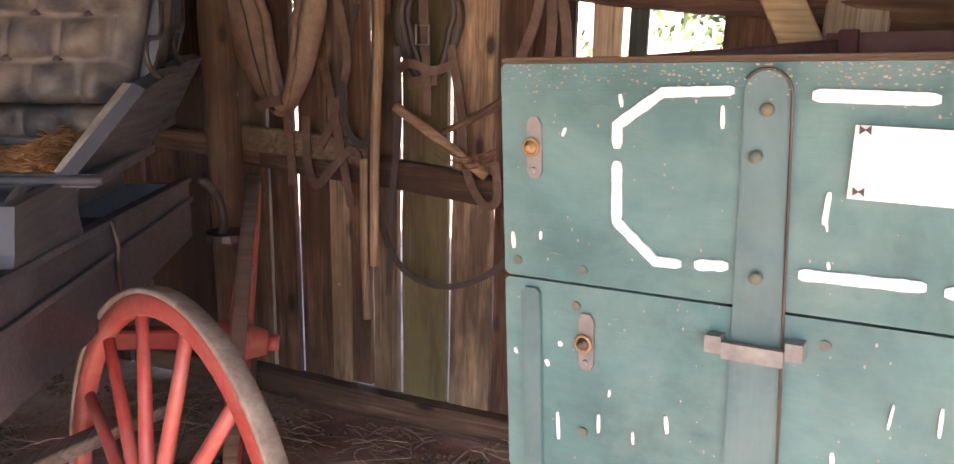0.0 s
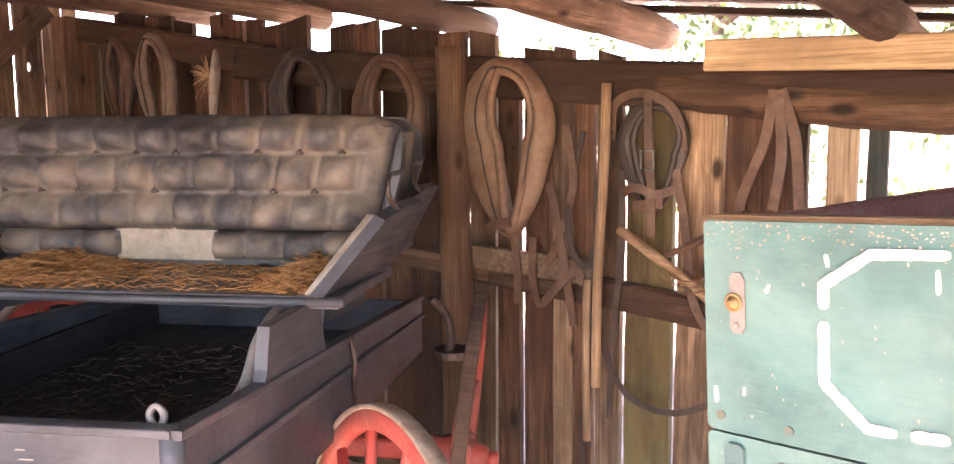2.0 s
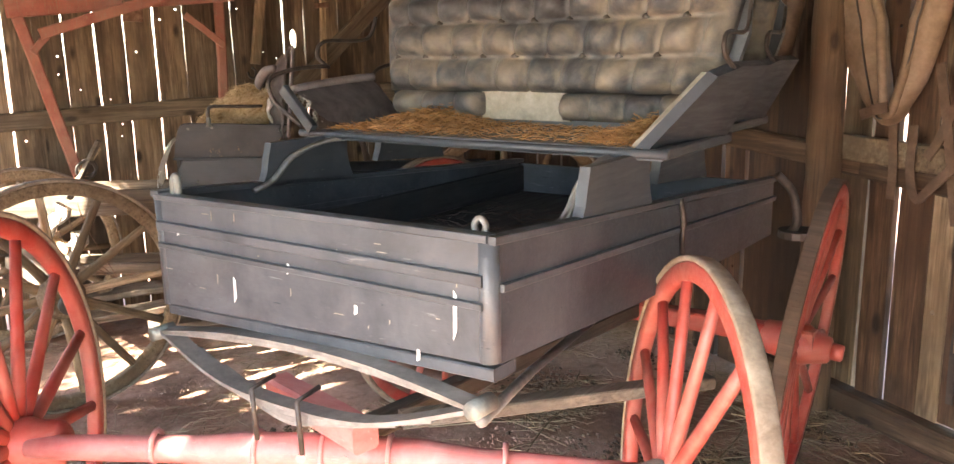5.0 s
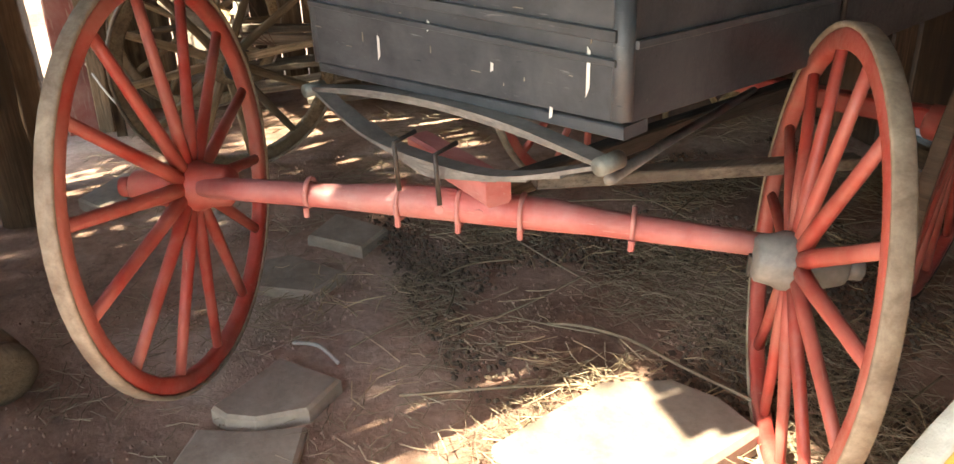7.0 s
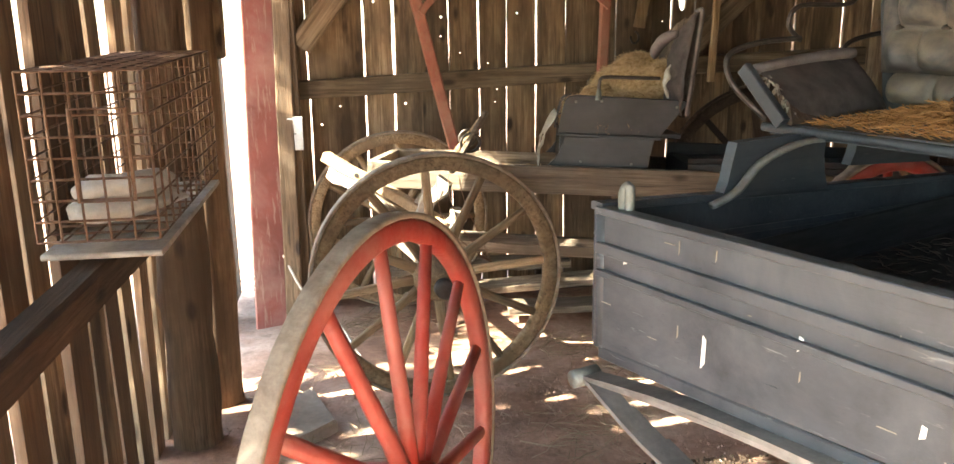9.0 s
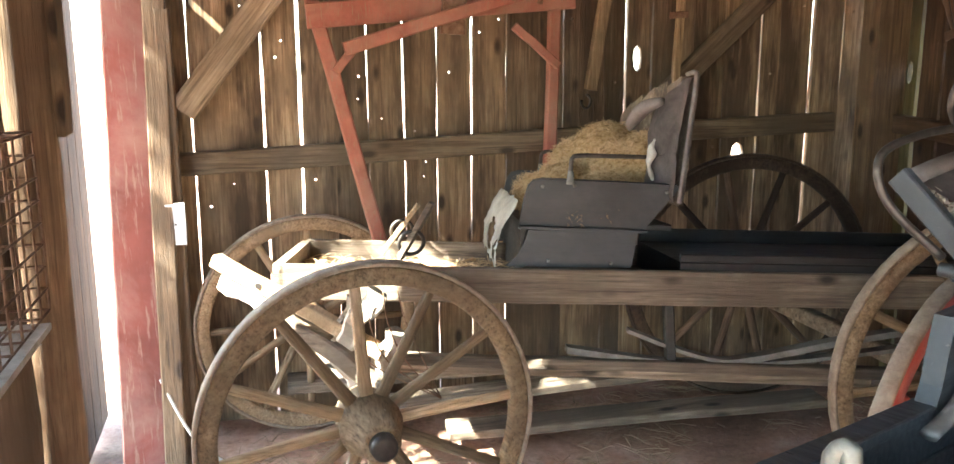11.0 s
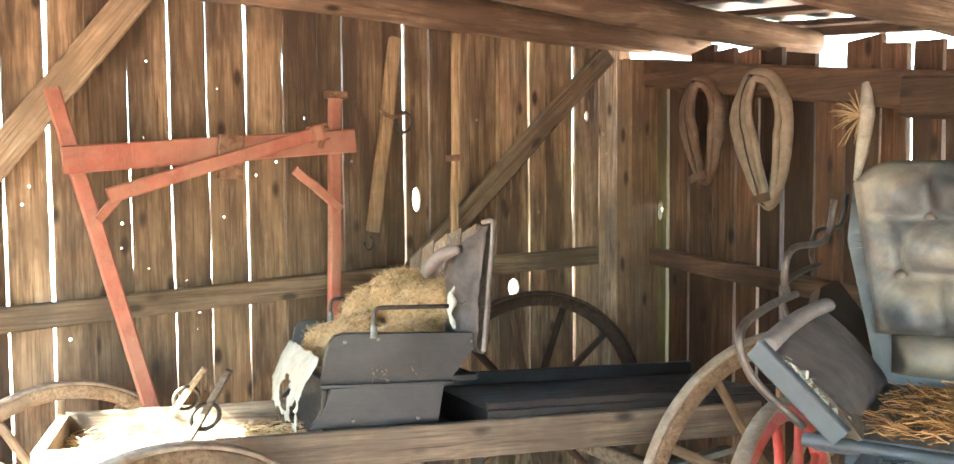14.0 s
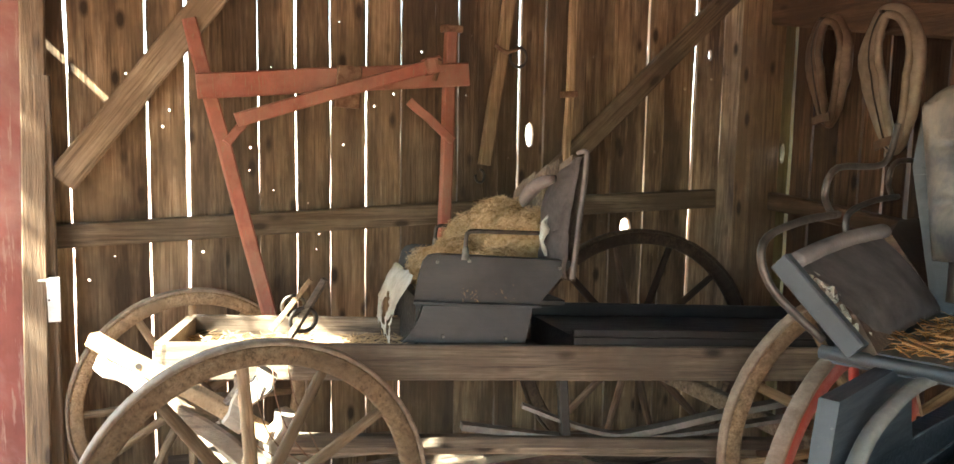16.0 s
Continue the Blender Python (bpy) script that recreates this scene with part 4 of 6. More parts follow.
    for k in range(18):
        x, z = rng.uniform(-0.44, 0.44), rng.uniform(0.86, 1.05)
        dx, dz = (rng.uniform(0.003, 0.016), 0.0008) if rng.random() < 0.45 else (0.0012, rng.uniform(0.003, 0.012))
        q("paint_flake", panel([(x - dx, -0.0215, z - dz), (x + dx, -0.0215, z - dz * 0.5), (x + dx * 0.9, -0.0215, z + dz), (x - dx * 0.7, -0.0215, z + dz)], 0.001), M_CANVAS)
    wagon_seat(w, 0.115)
    wagon_seat(w, 0.62, True)
    # bent irons under the seat
    for s in (-1, 1):
        q("seat_iron", tube(curve_pts([(s * 0.43, 0.24, 1.04), (s * 0.425, 0.30, 1.06), (s * 0.42, 0.36, 1.11), (s * 0.41, 0.46, 1.14), (s * 0.40, 0.55, 1.142)], 16), 0.011, None, 8, flat=0.6), M_GREYIRON, "curved iron seat prop", True)
    p("brake_hook", tube(curve_pts([(0.53, 1.18, 1.03), (0.56, 1.22, 0.98), (0.57, 1.24, 0.90), (0.55, 1.25, 0.86)], 12), 0.012, None, 8), M_IRON, "iron hook at the side", True)
    p("step_plate", lathe([(-0.01, 0.055), (0.01, 0.055)], Matrix.Translation((0.57, 1.26, 0.86)) @ pose(0, 0, 0, 0, 90, 0), 16), M_IRON, "round iron step")
    # front running gear, turned on its king pin
    gear = Matrix.Translation((0.01, 0.010, 0.022)) @ pose(0, 0, 0, 0, 2.0, 34.5)
    axle = part("axle", tube([(-0.66, 0, 0.515), (-0.50, 0, 0.52), (-0.36, 0, 0.524), (-0.29, 0, 0.526), (-0.19, 0, 0.532), (0, 0, 0.534), (0.19, 0, 0.531), (0.29, 0, 0.525), (0.36, 0, 0.522), (0.50, 0, 0.516), (0.64, 0, 0.51)], [0.027, 0.029, 0.030, 0.031, 0.038, 0.040, 0.038, 0.031, 0.030, 0.028, 0.026], None, 16, flat=0.95), M_AXLE, w, "red wooden axle with iron clips", gear, True)
    for x in (-0.38, -0.16, -0.02, 0.12, 0.36):
        rc = 0.033 if abs(x) > 0.3 else 0.041
        part("axle_clip", tube([(x, rc * math.cos(k * math.pi / 8), 0.530 + rc * math.sin(k * math.pi / 8)) for k in range(16)], 0.006, None, 6, True), M_AXLE, axle, "", None, True)
        part("clip_bolt", lathe([(-0.012, 0.007), (0.012, 0.007)], Matrix.Translation((x, -0.030, 0.492)) @ pose(0, 0, 0, 0, 90, 0), 8), M_AXLE, axle)
    for x in (-0.06, 0.03):
        part("axle_bolt", lathe([(-0.012, 0.011), (0.012, 0.011)], Matrix.Translation((x, -0.028, 0.535)) @ pose(0, 0, 0, 0, 0, 90), 8), M_AXLE, axle)
    part("axle_nut", beam((0.60, -0.02, 0.475), (0.64, -0.02, 0.475), 0.03, 0.05), M_IRON, axle)
    wL = Vector((-0.594, -0.377, 0.548))
    wR = Vector((0.632, 0.408, 0.488))
    wheel(w, wL, 40 + 180, 0.515, 14, M_RED, M_TYRE, M_RED, M_RED, 2.0, 0.03, 0.15, 0.11, "red spoked wheel with a dusty tyre")
    wheel(w, wR, 40, 0.482, 14, M_RED, M_TYRE, M_GREYIRON, M_RED, 5.0, 0.03, 0.10, 0.085, "red spoked wheel with a worn tyre", phase=0.3)
    # rear wheels
    part("axle", beam((-0.84, 1.38, 0.50), (0.60, 1.38, 0.52), 0.055, 0.06, seg=3), M_RED, w, "red rear axle")
    # tyre in the darker copy, not M_TYRE: shade as colour
    wheel(w, (0.57, 1.40, 0.495), 8.5, 0.50, 14, M_RED, M_BARE_DARK, M_RED, M_RED, 6.0, 0.03, 0.10, 0.10, "red rear wheel, its tyre coloured dark for deep shade")
    wheel(w, (-0.84, 1.38, 0.47), 180, 0.50, 14, M_RED, M_TYRE, M_RED, M_RED, 2.0, 0.03, 0.15, 0.10, "red rear wheel with a pale rim")
    # bolster, springs and reach; the springs sag to one side
    sag = Matrix.Translation((0.03, 0, 0.032)) @ pose(0, 0, 0, 0, -3.2, 0)

    def sp(name, bm, mat, label="", smooth=False):
        return part(name, bm, mat, w, label, sag, smooth)
    sp("bolster", beam((-0.17, 0.045, 0.622), (0.17, -0.02, 0.604), 0.06, 0.06, seg=3, rough=0.003), M_AXLE, "red bolster block with clips")
    for x in (-0.08, 0.06):
        sp("spring_clip", tube([(x, -0.09, 0.57), (x, -0.09, 0.68), (x, -0.03, 0.69)], 0.006, None, 6), M_IRON, "", True)
    for k in range(4):
        q = 0.46 - 0.09 * k
        sp("spring_leaf", ribbon(curve_pts([(-q, -0.03, 0.735 - 0.10 * (1 - (q / 0.46) ** 2)), (-q / 2, -0.05, 0.665 - 0.009 * k), (0, -0.05, 0.645 - 0.009 * k), (q / 2, -0.05, 0.66 - 0.009 * k), (q, -0.03, 0.725 - 0.10 * (1 - (q / 0.46) ** 2))], 20), 0.042, 0.008, (0, 0, 1)), M_GREYIRON, "curved steel leaf spring")
    for k in range(2):
        sp("spring_leaf", ribbon(curve_pts([(-0.47, -0.03, 0.735), (-0.24, -0.03, 0.754 + 0.008 * k), (0, -0.03, 0.764 + 0.008 * k), (0.24, -0.03, 0.754 + 0.008 * k), (0.47, -0.03, 0.728)], 20), 0.042, 0.008, (0, 0, 1)), M_GREYIRON, "curved steel leaf spring")
    for s in (-1, 1):
        sp("spring_eye", lathe([(-0.028, 0.017), (0.028, 0.017)], Matrix.Translation((s * 0.475, -0.035, 0.732)) @ pose(0, 0, 0, 0, 0, 90), 12), M_STEEL, "", True)
    p("reach", beam((0, 0.0, 0.56), (0.02, 1.4, 0.52), 0.05, 0.05, seg=4, rough=0.004), M_GREYWOOD, "wooden reach pole under the box")
    p("brace_pole", tube([(0.42, 0.02, 0.73), (0.2, 0.5, 0.62), (0.0, 1.2, 0.55)], 0.012, None, 8), M_GREYIRON, "", True)
    p("sway_bar", beam((0.10, 0.15, 0.60), (0.50, 0.85, 0.55), 0.05, 0.03, seg=3), M_GREYWOOD)
    return w


make_wagon()


def on_wagon(x, y, z):
    return WAGON_BOX @ Vector((x, y, z))


def heap(x0, x1, y0, y1, z, h, peaks):
    """Straw thrown in heaps: each peak is (place, height, spread)."""
    def f(rng):
        if rng.random() < 0.72:
            px, _, sp = rng.choice(peaks)
            x = min(x1, max(x0, rng.gauss(px, sp)))
        else:
            x = rng.uniform(x0, x1)
        y = y0 + (y1 - y0) * rng.random() ** 0.8
        e = min(1, (x - x0) * 12 + 0.15, (x1 - x) * 12 + 0.15)
        k = 0.10 + sum(q * math.exp(-((x - px) / sp) ** 2) for px, q, sp in peaks)
        return on_wagon(x, y, z + rng.random() * h * k * e * (0.45 + 0.55 * (y - y0) / (y1 - y0)))
    return f


straws("straw_heap", heap(-0.46, 0.46, 0.525, 0.835, 1.166, 0.05, [(-0.27, 1.0, 0.10), (0.41, 1.1, 0.06)]), 3600, M_STRAW_ORANGE, "dry orange straw heaped on the wagon seat", (0.02, 0.075), (0.0006, 0.0013), seed=3)
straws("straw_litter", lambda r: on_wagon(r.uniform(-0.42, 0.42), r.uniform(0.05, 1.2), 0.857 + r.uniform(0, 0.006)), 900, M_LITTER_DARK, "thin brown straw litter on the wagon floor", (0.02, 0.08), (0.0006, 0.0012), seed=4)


# ---- grey buggy along the west wall ----
BUGGY = pose(1.201, -2.977, -0.003, 0, 0, -11.5) @ pose(0, 0, 0, -2, -5, 0)


def make_buggy():
    b = thing("buggy", "weathered grey buggy with a straw-filled seat and bare wooden wheels", "buggy", m=BUGGY)

    def p(name, bm, mat, label="", smooth=False):
        return part(name, bm, mat, b, label, None, smooth)
    L, W = 2.25, 0.60
    p("side_board", block(-0.028, 0.0, 0.0, L, 0.715, 0.825), M_GREYWOOD, "long weathered grey side board")
    p("side_board", block(-W - 0.028, -W, 0.0, L, 0.74, 0.83), M_GREYWOOD)
    p("end_board", block(-W, 0.0, -0.02, 0.012, 0.70, 0.825), M_GREYWOOD, "grey front end board")
    p("bed_floor", block(-W, -0.02, 0.0, L, 0.735, 0.755), M_GREYWOOD)
    p("rear_box", block(-W, -0.03, 1.25, L + 0.1, 0.755, 0.85), M_BLACK_IN, "black rear bed")
    p("rear_rail", block(-0.05, -0.03, 1.25, L + 0.1, 0.85, 0.875), M_BLACK_IN)
    p("rear_rail", block(-W, -W + 0.02, 1.25, L + 0.1, 0.85, 0.90), M_BLACK_IN)
    # seat: curved risers, flared side boards with rounded fronts, arm rails
    WS = 0.74
    for x, n in ((-0.05, 1), (-WS + 0.02, -1)):
        f = 0.03 * n
        p("seat_riser", panel([(x, 0.70, 0.825), (x, 1.095, 0.825), (x, 1.115, 0.94), (x, 0.765, 0.94), (x, 0.758, 0.915), (x, 0.745, 0.88), (x, 0.725, 0.85)], 0.026), M_DARKSEAT, "blue-grey curved seat riser")
        p("seat_side", panel([(x, 0.735, 0.955), (x, 1.13, 0.945), (x + f, 1.235, 1.088), (x + f, 1.22, 1.093), (x + f * 1.1, 0.80, 1.103), (x + f, 0.772, 1.096), (x + f * 0.9, 0.757, 1.078), (x + f * 0.6, 0.745, 1.03)], 0.02), M_DARKSEAT, "dark grey seat side board")
        p("side_moulding", beam((x + 0.010, 0.732, 0.950), (x + 0.010, 1.14, 0.943), 0.018, 0.010), M_DARKSEAT)
        p("arm_rail", tube(curve_pts([(x + f, 0.887, 1.095), (x + f, 0.887, 1.15), (x + f, 0.893, 1.172), (x + f, 0.92, 1.178), (x + f, 1.0, 1.178), (x + f, 1.12, 1.178)], 24), 0.007, None, 8), M_IRON, "bent iron arm rail", True)
        p("rail_socket", lathe([(-0.012, 0.013), (0.02, 0.010), (0.03, 0.008)], Matrix.Translation((x + f, 0.887, 1.10)) @ pose(0, 0, 0, 0, -90, 0), 10), M_STEEL, "", True)
        for yy, zz in ((0.80, 1.08), (1.19, 1.07), (1.03, 0.84), (0.83, 0.845), (0.90, 1.085)):
            p("bolt", lathe([(-0.002, 0.006), (0.004, 0.005)], Matrix.Translation((x + 0.006 + (f if zz > 1 else 0), yy, zz)), 8), M_STEEL)
    # slatted back board with a stuffed cloth cover torn open at one end
    def back_pt(u, v):
        return Vector((0.0 - 0.72 * u, 1.225 + 0.035 * v - 0.07 * u, 1.03 + v * (0.41 - 0.10 * u * u)))
    for k in range(6):
        u0, u1 = k / 6, (k + 0.94) / 6
        p("back_slat", panel([back_pt(u0, 0), back_pt(u1, 0), back_pt(u1, 0.98 - 0.03 * (k % 2)), back_pt(u0, 1.0 if k else 0.97)][::-1], 0.014), M_GREYWOOD, "weathered back slat")
    cb = bmesh.new()
    g = []
    for i in range(13):
        col = []
        for j in range(19):
            u, v = 0.005 + 0.42 * i / 12, 0.02 + 0.94 * j / 18
            v = v * (1 - 0.30 * (i / 12) ** 2)
            puff = 0.05 * math.sin(math.pi * min(1, i / 12 * 0.9 + 0.08)) * math.sin(math.pi * j / 18) ** 0.5
            col.append(cb.verts.new(back_pt(u, v) + Vector((0.004, -0.014 - puff - 0.012 * noise.noise((u * 22, v * 9, 4)), 0))))
        g.append(col)
    for i in range(12):
        for j in range(18):
            cb.faces.new((g[i][j], g[i + 1][j], g[i + 1][j + 1], g[i][j + 1]))
    bmesh.ops.solidify(cb, geom=cb.faces[:], thickness=0.008)
    p("back_cover", cb, M_CUSHION, "mauve-grey cloth cover torn open", True)
    p("cover_edge", tube(curve_pts([back_pt(0.0, 0.02), back_pt(-0.005, 0.5), back_pt(-0.005, 0.93), back_pt(0.02, 1.0), back_pt(0.10, 1.0)], 24), 0.008, None, 8), M_CUSHION, "rolled cloth edge", True)
    p("cover_seam", tube(curve_pts([back_pt(0.05, 0.64) - Vector((0, 0.03, 0)), back_pt(0.05, 0.45) - Vector((0, 0.03, 0)), back_pt(0.08, 0.38) - Vector((0, 0.045, 0)), back_pt(0.15, 0.36) - Vector((0, 0.055, 0))], 18), 0.004, None, 6), M_CUSHION, "", True)
    p("stuffing_fold", tube(curve_pts([back_pt(0.16, 0.80) - Vector((0, 0.05, 0)), back_pt(0.24, 0.76) - Vector((0, 0.085, 0)), back_pt(0.34, 0.66) - Vector((0, 0.10, 0)), back_pt(0.40, 0.60) - Vector((0, 0.09, 0))], 12), [0.008 + 0.016 * math.sin(math.pi * min(1, (k + 1) / 13)) for k in range(13)], None, 12), M_CUSHION, "dark sagging fold of cloth", True)
    tb = tube(curve_pts([back_pt(0.15, 0.18) - Vector((0, 0.05, 0)), back_pt(0.14, 0.30) - Vector((0, 0.075, 0)), back_pt(0.15, 0.42) - Vector((0, 0.07, 0)), back_pt(0.17, 0.50) - Vector((0, 0.06, 0))], 12), [0.004 + 0.013 * math.sin(math.pi * (k + 0.5) / 13) for k in range(13)], None, 10, flat=0.6)
    for v in tb.verts:
        v.co += Vector((noise.noise(v.co * 30), noise.noise(v.co * 30 + Vector((3, 0, 0))), 0)) * 0.012
    p("torn_stuffing", tb, M_BAG, "white tuft of stuffing", True)
    p("seat_board", block(-WS, -0.05, 0.74, 1.22, 0.945, 0.965), M_BLACK_IN)
    # torn white cloth over the front of the seat, with open holes
    fc = bmesh.new()
    NX, NZ = 26, 22
    vs = {}
    for i in range(NX + 1):
        for j in range(NZ + 1):
            u, v = i / NX, j / NZ
            x = -0.045 - 0.64 * u
            z = 0.80 + 0.235 * v + 0.012 * noise.noise((u * 6, 2, 0))
            y = 0.695 + 0.035 * v * v - 0.05 * math.sin(math.pi * v) * 0.3 - 0.03 * (1 - v) + 0.014 * noise.noise((u * 9, v * 3, 1)) + 0.006 * noise.noise((u * 25, v * 14, 5))
            vs[i, j] = fc.verts.new((x, y, z))
    for i in range(NX):
        for j in range(NZ):
            u, v = (i + 0.5) / NX, (j + 0.5) / NZ
            hole = ((u - 0.52) / 0.12) ** 2 + ((v - 0.40) / 0.24) ** 2 < 1 + 0.5 * noise.noise((u * 20, v * 20, 2)) or ((u - 0.14) / 0.09) ** 2 + ((v - 0.22) / 0.20) ** 2 < 1 + 0.6 * noise.noise((u * 20, v * 20, 7))
            ragged = v < 0.10 + 0.10 * noise.noise((u * 14, 0, 4))
            if not hole and not ragged:
                fc.faces.new((vs[i, j], vs[i + 1, j], vs[i + 1, j + 1], vs[i, j + 1]))
    for v in [v for v in fc.verts if not v.link_faces]:
        fc.verts.remove(v)
    bmesh.ops.solidify(fc, geom=fc.faces[:], thickness=0.006)
    p("front_cloth", fc, M_BAG, "torn white cloth hanging over the seat front", True)
    p("front_board", block(-WS + 0.03, -0.08, 0.745, 0.757, 0.755, 0.945), M_BLACK_IN)
    # gear under the bed
    p("reach", beam((-0.3, 0.1, 0.45), (-0.25, 2.0, 0.42), 0.06, 0.05, seg=4, rough=0.006), M_GREYWOOD, "bleached reach pole")
    p("side_pole", beam((-0.04, 0.25, 0.53), (-0.02, 2.1, 0.50), 0.05, 0.035, seg=4, rough=0.004), M_GREYWOOD, "grey side pole")
    p("spring_leaf", ribbon(curve_pts([(-0.06, 0.9, 0.56), (-0.05, 1.35, 0.52), (-0.05, 1.8, 0.6), (-0.05, 2.15, 0.66)], 16), 0.05, 0.02, (0, 0, 1)), M_GREYIRON, "long leaf spring")
    p("spring_leaf", ribbon(curve_pts([(-0.08, 1.1, 0.62), (-0.05, 1.35, 0.54), (-0.05, 1.6, 0.53), (-0.05, 2.15, 0.60)], 16), 0.05, 0.012, (0, 0, 1)), M_GREYIRON)
    p("bed_strut", beam((-0.05, 1.24, 0.5), (-0.05, 1.22, 0.72), 0.04, 0.03), M_BLACK_IN)
    # wheels: the front pair stands turned
    inv = BUGGY.inverted()

    def wh(world_c, turn, r, mat, hubm, label, ph=0.0, out=0.14):
        c = inv @ Vector(world_c)
        wheel(b, c, turn, r, 12, mat, M_TYRE if mat is M_BARE else M_BARE_DARK, hubm, mat, 5.0, 0.035, out, 0.12, label, 0.05, 0.042, 0.088, M_IRON, ph)
    wh((1.58, -2.72, 0.452), 18, 0.465, M_BARE, M_BARE, "bare tan wooden front wheel", 0.3)
    wh((0.22, -2.80, 0.345), 18, 0.465, M_BARE, M_BARE, "bare tan wooden front wheel", 0.1)
    c = BUGGY @ Vector((0.14, 2.24, 0.53))
    wh(c, 0, 0.56, M_BARE, M_BARE, "bare brown wooden rear wheel", 0.2)
    # wood and tyre both take the darker copy, as shade by the wall
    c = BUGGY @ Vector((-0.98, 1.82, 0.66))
    wh(c, 0, 0.53, M_BARE_DARK, M_BARE_DARK, "wooden rear wheel by the wall, coloured dark for shade", 0.5)
    p("axle", beam((0.40, 0.33, 0.47), (-0.85, -0.1, 0.42), 0.05, 0.06, seg=3), M_GREYWOOD)
    p("axle", beam((0.12, 2.1, 0.50), (-0.9, 1.85, 0.60), 0.05, 0.06, seg=3), M_GREYWOOD)
    # broken shafts and tongue at the front, lying against the turned wheel
    def at(x, y, z):
        return inv @ Vector((x, y, z))
    p("shaft", beam(at(1.115, -3.12, 0.84), at(1.40, -2.66, 0.60), 0.05, 0.04, seg=5, rough=0.004), M_BARE, "broken grey-brown shaft with a bolt hole")
    p("shaft_eye", lathe([(-0.024, 0.009), (0.024, 0.009)], Matrix.Translation(at(1.20, -2.995, 0.775)) @ pose(0, 0, 0, 0, 0, 0), 12), M_IRON)
    p("shaft", beam(at(1.12, -3.10, 0.775), at(1.22, -2.95, 0.70), 0.05, 0.05, seg=5, rough=0.012), M_SPLINTER, "bleached splintered shaft")
    p("shaft", beam(at(1.22, -2.93, 0.68), at(1.42, -2.66, 0.50), 0.06, 0.055, seg=5, rough=0.010), M_GREYWOOD, "grey split shaft end")
    for a0, b0, ww, mm, lab in (((1.37, -2.665, 0.775), (1.36, -2.77, 0.63), 0.075, M_SPLINTER, "bleached broken wood"), ((1.40, -2.62, 0.66), (1.36, -2.68, 0.50), 0.06, M_SPLINTER, "bleached broken wood"), ((1.30, -2.80, 0.62), (1.38, -2.70, 0.40), 0.05, M_SPLINTER, "bleached broken wood"), ((1.34, -2.74, 0.76), (1.30, -2.80, 0.56), 0.025, M_GREYWOOD, "split grey stick")):
        p("splinter", beam(at(*a0), at(*b0), ww, ww * 0.8, seg=6, rough=0.018), mm, lab)
    for a0, b0, mm in (((1.40, -2.51, 1.03), (1.355, -2.64, 0.80), M_GREYWOOD), ((1.0, -2.475, 0.96), (0.99, -2.60, 0.80), M_BARE)):
        p("shaft_end", beam(at(*a0), at(*b0), 0.034, 0.016, seg=2), mm, "upright strap end with a ring")
        c0 = Vector(a0).lerp(Vector(b0), 0.45)
        p("shaft_ring", tube([at(c0.x + 0.012 * math.sin(k), c0.y + 0.036 * math.cos(k), c0.z - 0.012 + 0.036 * math.sin(k)) for k in [i * math.pi / 9 for i in range(18)]], 0.006, None, 6, True), M_IRON, "iron ring", True)
    for k in range(4):
        p("wire", tube(curve_pts([at(1.42, -2.62 - 0.04 * k, 0.80), at(1.44, -2.60 - 0.05 * k, 0.70), at(1.43, -2.55 - 0.05 * k, 0.58), at(1.44, -2.50, 0.46)], 14), 0.002, None, 5), M_RUST, "loose rusty wire", True)
    return b


make_buggy()


def on_buggy(x, y, z):
    return BUGGY @ Vector((x, y, z))


HAY_LUMPS = [(-0.16, 1.02, 1.02, 0.115), (-0.30, 1.12, 1.12, 0.13), (-0.42, 1.08, 1.17, 0.13), (-0.50, 1.0, 1.12, 0.12), (-0.38, 0.92, 1.04, 0.12), (-0.55, 0.86, 1.0, 0.11), (-0.22, 0.86, 0.98, 0.10), (-0.26, 1.17, 1.16, 0.10), (-0.12, 0.92, 0.98, 0.07), (-0.60, 1.06, 1.06, 0.11)]


def hay_lump_point(rng, scale=1.0):
    x, y, z, r = rng.choice(HAY_LUMPS)
    d = Vector((rng.gauss(0, 1), rng.gauss(0, 1), rng.gauss(0, 1))).normalized()
    q = Vector((x, y, z)) + d * r * scale * (0.94 + 0.14 * noise.noise((x * 9 + d.x * 2, y * 9 + d.y * 2, d.z * 2)))
    return on_buggy(q.x, min(q.y, 1.20), max(q.z, 0.968))


def make_hay():
    """Matted lumps of hay: a rough body under loose stalks."""
    bm = bmesh.new()
    for x, y, z, r in HAY_LUMPS:
        made = bmesh.ops.create_icosphere(bm, subdivisions=3, radius=r * 0.94)["verts"]
        for v in made:
            k = 1 + 0.16 * noise.noise(v.co * 16 + Vector((x * 40, 0, 0))) + 0.09 * noise.noise(v.co * 55)
            q = v.co * k + Vector((x, y, z))
            v.co = on_buggy(q.x, min(q.y, 1.20), max(q.z, 0.968))
    me = bpy.data.meshes.new("hay_mat")
    bm.to_mesh(me)
    bm.free()
    me.materials.append(M_HAY)
    tagged(new("hay_mat", me), "matted golden hay filling the buggy seat", "hay", "", "stuff")


